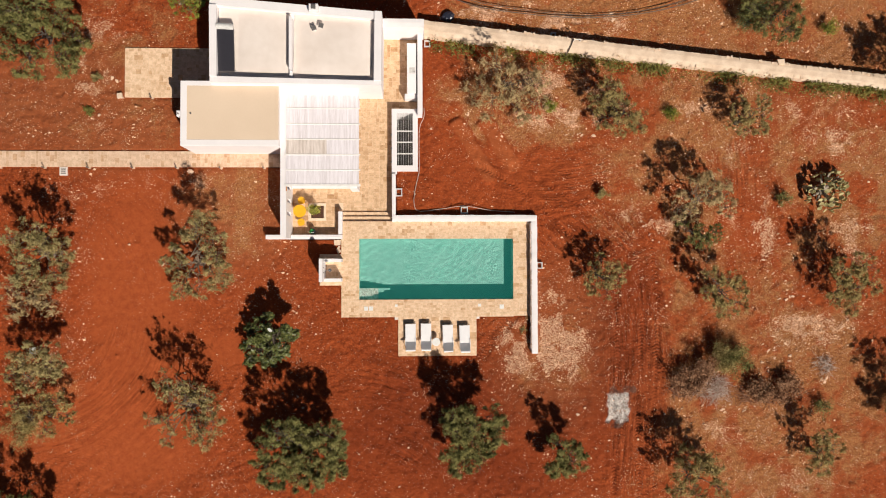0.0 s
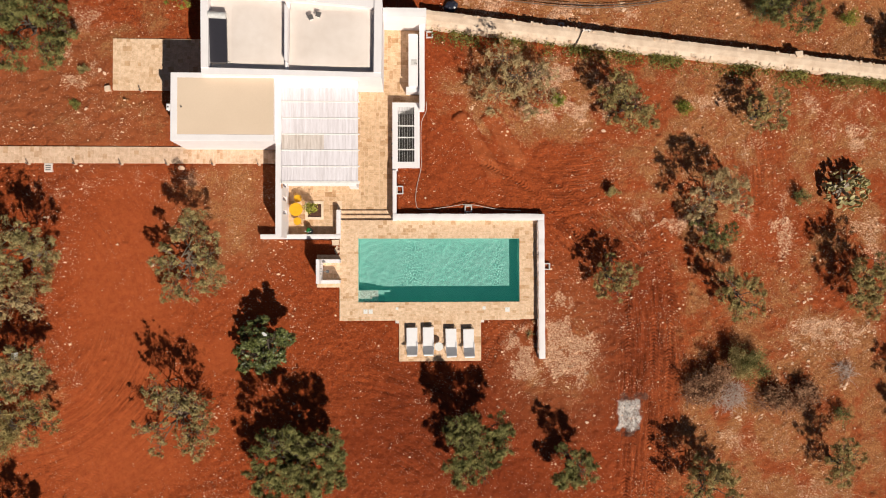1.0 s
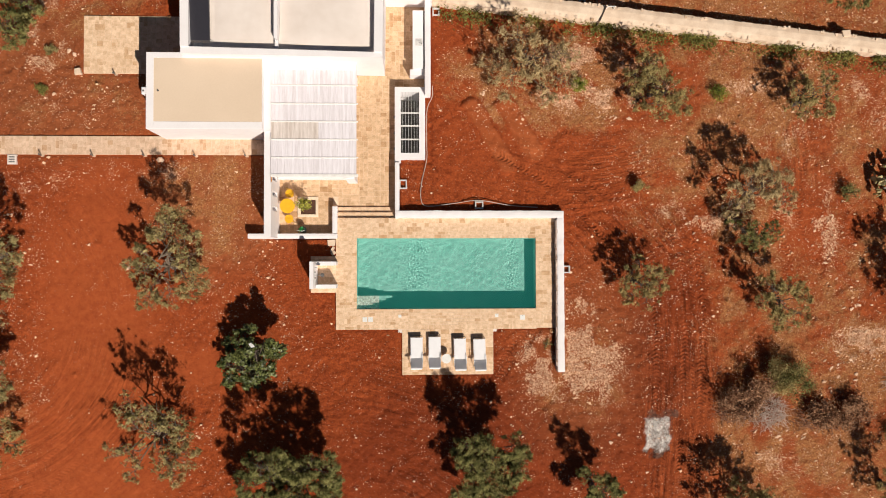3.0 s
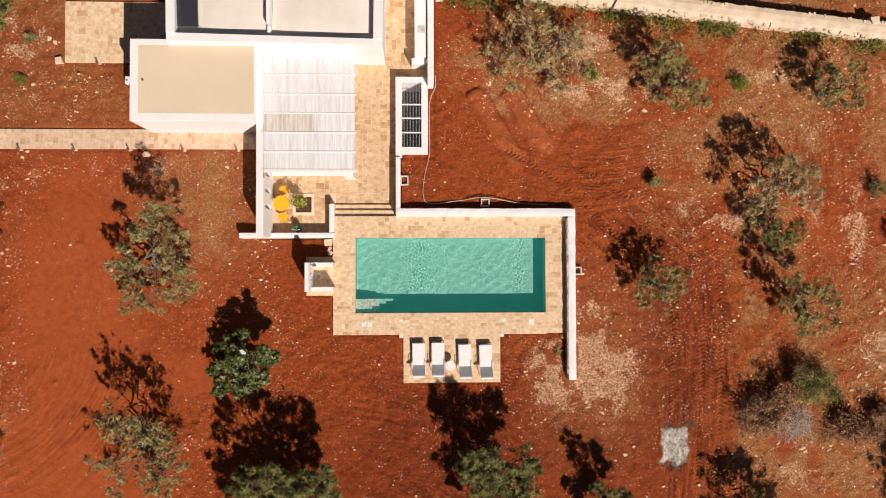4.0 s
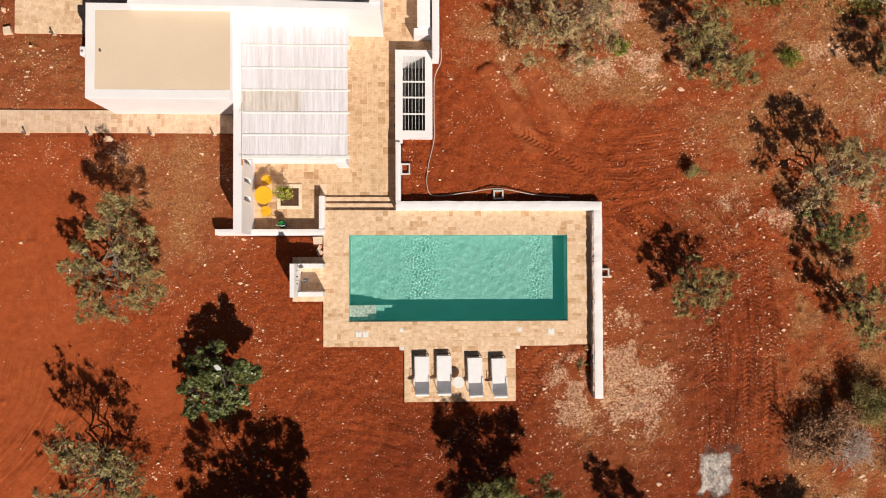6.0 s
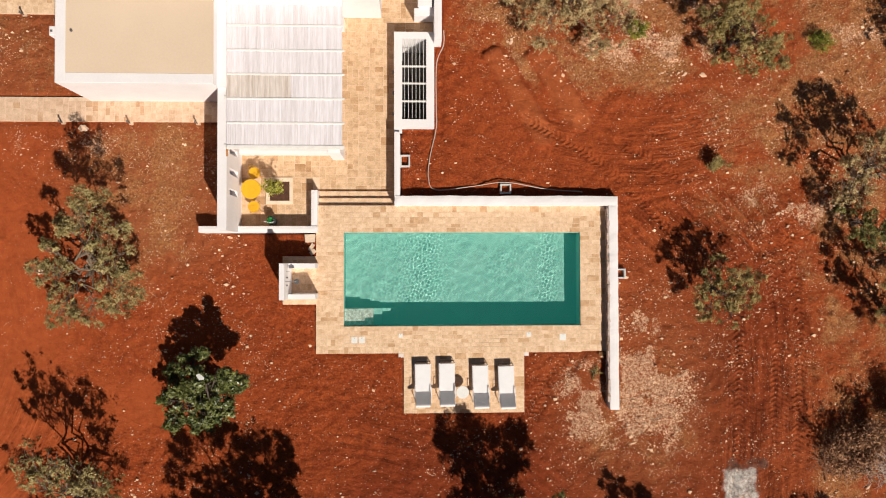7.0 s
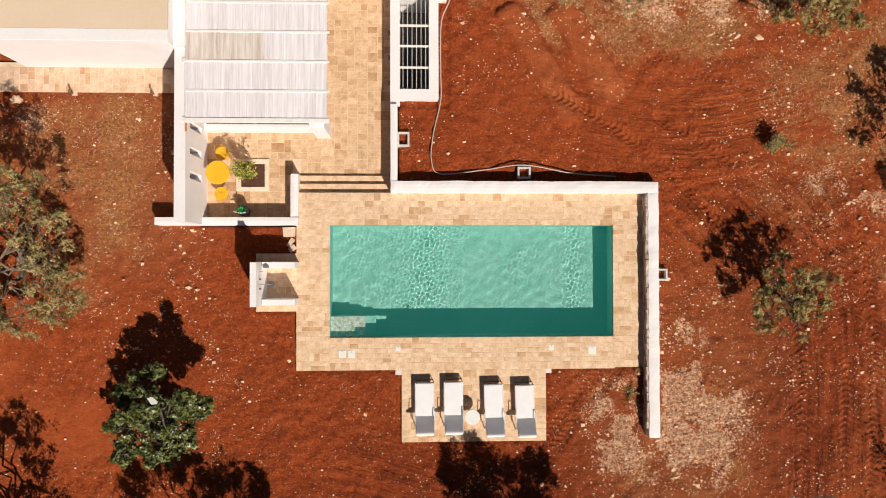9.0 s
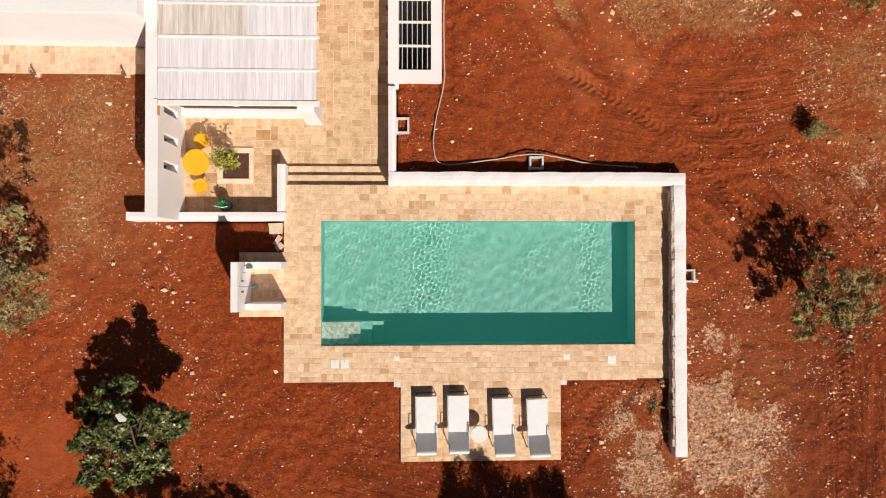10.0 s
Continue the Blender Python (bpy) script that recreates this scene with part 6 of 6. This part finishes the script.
for k in range(150):
    x = -0.5 + 29 * rng.random()
    sgn = rng.choice((-1, -1, 1))
    y = float(road_y(x)) + sgn * rng.uniform(0.30, 0.45)
    st = field_stone(rng, rng.uniform(0.08, 0.2), rng.uniform(0.07, 0.14), rng.uniform(0.08, 0.14))
    m = pose(x, y, rng.choice((0.30, 0.28, 0.12, -0.08)) if abs(y - float(road_y(x))) > 0.42 else 0.31, 0, 0, rng.uniform(0, 180))
    edge.add([tuple(m @ Vector(v)) for v in st.v], st.f)
tagged(part("edge_stones", edge, M_wallstone, field_wall), kind="stuff")
for x, dy in ((20.6, 0.45),):
    ob = solid("stone_block", field_stone(random.Random(int(x)), 0.45, 0.35, 0.3), M_wallstone, "pale stone block set on the field wall", "stone", "blocks on the field wall")
    ob.matrix_world = pose(x, float(road_y(x)) + dy, 0.25, 0, 0, 10)


def line(name, pts, r, mat, label, category, sides=6):
    """A soft curve through points, as a round tube."""
    out = []
    P = [Vector(p) for p in pts]
    for i in range(len(P) - 1):
        a, b, c, d = P[max(i - 1, 0)], P[i], P[i + 1], P[min(i + 2, len(P) - 1)]
        for k in range(8):
            t = k / 8
            out.append(0.5 * ((2 * b) + (c - a) * t + (2 * a - 5 * b + 4 * c - d) * t * t + (3 * b - a - 3 * c + d) * t ** 3))
    out.append(P[-1])
    return solid(name, Shape().tube(out, r, sides), mat, label, category, smooth=True)


line("garden_hose", [(x, y, z if z else level(x, y) + 0.05) for x, y, z in ((-0.72, 9.4, 0.3), (-0.72, 8.9, 0.1), (-0.98, 8.2, 0), (-1.0, 6.6, 0), (-1.0, 5.75, 0), (-1.25, 4.6, 0), (-1.3, 3.8, 0), (-1.0, 3.38, 0), (0.4, 3.52, 0), (1.64, 3.66, 0.12), (3.2, 3.42, 0), (4.6, 3.32, 0))], 0.02, M_hose, "pale garden hose lying on the earth", "hose")
line("water_pipe", [(-4.0, 17.5, -0.25), (1.0, 16.05, -0.2), (3.0, 15.48, -0.2), (7.4, 15.02, -0.2), (10.3, 15.05, -0.2), (13.3, 15.45, -0.2), (16.2, 16.3, -0.2), (20, 18, -0.2)], 0.028, M_pipe, "dark water pipe lying in the field", "pipe")
line("water_pipe", [(-4.0, 17.8, -0.25), (1.0, 16.3, -0.2), (3.2, 15.72, -0.2), (7.4, 15.2, -0.2), (10.4, 15.2, -0.2), (13.2, 15.62, -0.2), (16.2, 16.55, -0.2), (20, 18.3, -0.2)], 0.02, M_pipe, "dark water pipe lying in the field", "pipe")

bag_rng = random.Random(63)
bag = Shape()
for j, (h, r) in enumerate(((0.0, 0.36), (0.12, 0.42), (0.28, 0.36), (0.36, 0.20))):
    bag.v += [(math.cos(0.5236 * q) * r * bag_rng.uniform(0.8, 1.15), math.sin(0.5236 * q) * r * 0.75 * bag_rng.uniform(0.8, 1.15), h * bag_rng.uniform(0.85, 1.1)) for q in range(12)]
bag.f = [(12 * j + q, 12 * j + (q + 1) % 12, 12 * j + 12 + (q + 1) % 12, 12 * j + 12 + q) for j in range(3) for q in range(12)] + [tuple(range(36, 48))]
solid("rubbish_bag", bag, M_sack, "crumpled dark blue rubbish bag lying behind the field wall", "bag").matrix_world = pose(0.75, 15.0, level(0.75, 15.0) - 0.05, 0, 0, 25)

line("drain_pipe", [(8.25, 13.85, -0.1), (8.2, 13.6, 0.2), (8.1, 13.45, 0.37), (7.95, 13.1, 0.385), (7.78, 12.75, 0.37), (7.7, 12.6, 0.1)], 0.03, M_pipe, "dark pipe laid across the field wall", "pipe")
bracket = thing("pipe_bracket", "white metal bracket holding a pipe on the wall", "bracket", at=pose(8.3, 13.38, 0.34))
for x in (-0.2, 0.2):
    part("post", box(x - 0.02, x + 0.02, -0.02, 0.02, -0.05, 0.35), M_white_plastic, bracket)
part("bar", box(-0.22, 0.22, -0.02, 0.02, 0.35, 0.38), M_white_plastic, bracket)

# ---- path, patio, small fixtures ----
path = solid("garden_path", box(-34, -8.75, 5.98, 6.9, -0.6, -0.338), M_grout, "paved path of cream stone leading to the house", "path", kind="structure")
patio = solid("patio", box(-18.15, -12.3, 10.06, 12.96, -0.6, -0.338), M_grout, "small stone patio beside the annex", "patio", kind="structure")
for k in range(11):
    x = -10.1 - 2.52 * k
    lamp = thing("path_lamp", "small dark bollard lamp at the edge of the path", "lamp", "lamps along the path", at=pose(x, 5.93, -0.38))
    part("stake", box(-0.02, 0.02, -0.02, 0.02, 0, 0.30), M_grey_metal, lamp)
    part("head", box(-0.03, 0.03, -0.03, 0.06, 0.30, 0.33, c=0.006), M_grey_metal, lamp)
    part("footing", box(-0.03, 0.12, -0.06, 0.06, -0.1, 0.04), M_path, lamp)


copy_thing(lamp, pose(-16.6, 10.02, -0.38))
ob = solid("stone_block", field_stone(random.Random(5), 0.34, 0.3, 0.22), M_wallstone, "pale stone block at the corner of the patio", "stone")
ob.matrix_world = pose(-18.4, 10.12, -0.30, 0, 0, 8)


def make_drain(x, y, w, d, z):
    t = thing("drain_box", "small pale concrete box with an open dark top", "drain", "drain boxes", at=pose(x, y, z))
    for r in ((-w, w, d - 0.06, d), (-w, w, -d, -d + 0.06), (-w, -w + 0.06, -d + 0.06, d - 0.06), (w - 0.06, w, -d + 0.06, d - 0.06)):
        part("rim", box(*r, -0.35, 0.17, c=0.008), M_bar, t)
    # black plate stands in for the shade inside the open box
    part("bottom", box(-w + 0.06, w - 0.06, -d + 0.06, d - 0.06, -0.33, -0.22), M_black, t, "black bottom in place of inner shade")


for x, y, w, d in ((-2.19, 4.47, 0.19, 0.23), (1.64, 3.42, 0.21, 0.19), (6.06, 0.17, 0.18, 0.19), (-0.5, 13.35, 0.18, 0.2), (7.05, 13.95, 0.16, 0.17)):
    make_drain(x, y, w, d, level(x, y))
meter = thing("meter_box", "pale concrete box with slatted dark grille beside the path", "box", at=pose(-21.6, 5.72, -0.36))
part("rim", box(-0.22, 0.22, -0.24, 0.24, -0.1, 0.06, c=0.01), M_vault, meter)
for k in range(3):
    part("slat", box(-0.14, 0.14, -0.15 + k * 0.12, -0.09 + k * 0.12, 0.061, 0.066), M_grey_metal, meter)
pot = thing("potted_plant", "black pot with bright green leaves and a pale handle", "plant pot", at=pose(-7.2, 2.2, TERRACE))
part("pot", Shape().disc(0, 0, 0, 0.42, 0.13, 0.17, 18), M_black, pot)
nrg = np.random.default_rng(9)
part("leaves", Shape().leaves(nrg.normal(size=(45, 3)) * 0.055 + np.array([-0.05, 0.03, 0.48]), nrg.uniform(0.04, 0.07, 45), nrg, slim=0.5), M_green, pot)
part("handle", Shape().tube([(-0.28, -0.03, 0.47), (-0.05, -0.08, 0.49), (0.1, -0.05, 0.49)], 0.014), M_white_plastic, pot)
crate = solid("plastic_sheet", Shape().prism([(-0.2, -0.14), (0.12, -0.2), (0.2, 0.14), (-0.1, 0.2)], 0, 0.03), M_bar, "pale plastic sheet caught in the olive tree", "sheet")
crate.matrix_world = pose(-21.9, -4.35, 2.3, 12, 18, 20)
cloth = solid("plastic_sheet", Shape().prism([(-0.14, 0.08), (-0.02, -0.10), (0.13, -0.09), (0.15, -0.02), (-0.02, 0.12)], 0, 0.02), M_white_plastic, "crumpled white plastic sheet caught in the fruit tree", "sheet")
cloth.matrix_world = pose(-9.3, -3.35, 1.95, -14, 10, 0)

# ---- paving stones ----
for k, (n, (a, rects, lab)) in enumerate(DECKS.items()):
    pave(DECK_OBJECTS[n], rects, 0.0, M_tile, M_tile_far, 41 + k, (0, -2.6), 340, deep=(0.15, 0.19, 0.24), long=(0.17, 0.22, 0.28, 0.36, 0.44))
for x0, x1, y0, y1 in ((-2.45, -2.25, -2.98, -2.82), (2.33, 2.51, -2.95, -2.78)):
    part("corner_stone", box(x0, x1, y0, y1, -0.4, -0.002, c=0.01), M_vault, DECK_OBJECTS["sun_platform"])
for k, (n, (a, rects, lab)) in enumerate(TERRACES.items()):
    pave(TERRACE_OBJECTS[n], rects, TERRACE, M_terrace, M_terrace_far, 51 + k, (-4.0, 4.2), 320 if n != "covered_terrace" else 40, mixed=True)
pave(path, [(-34, -14.9, 5.98, 6.9), (-14.9, -8.75, 5.98, 6.76)], -0.335, M_path, M_path_far, 45, (-10.5, 6.4), 300, upright=True)
pave(patio, [(-18.15, -12.4, 10.06, 12.96)], -0.335, M_tile, M_tile_far, 47, (-15, 11), 300, mixed=True)
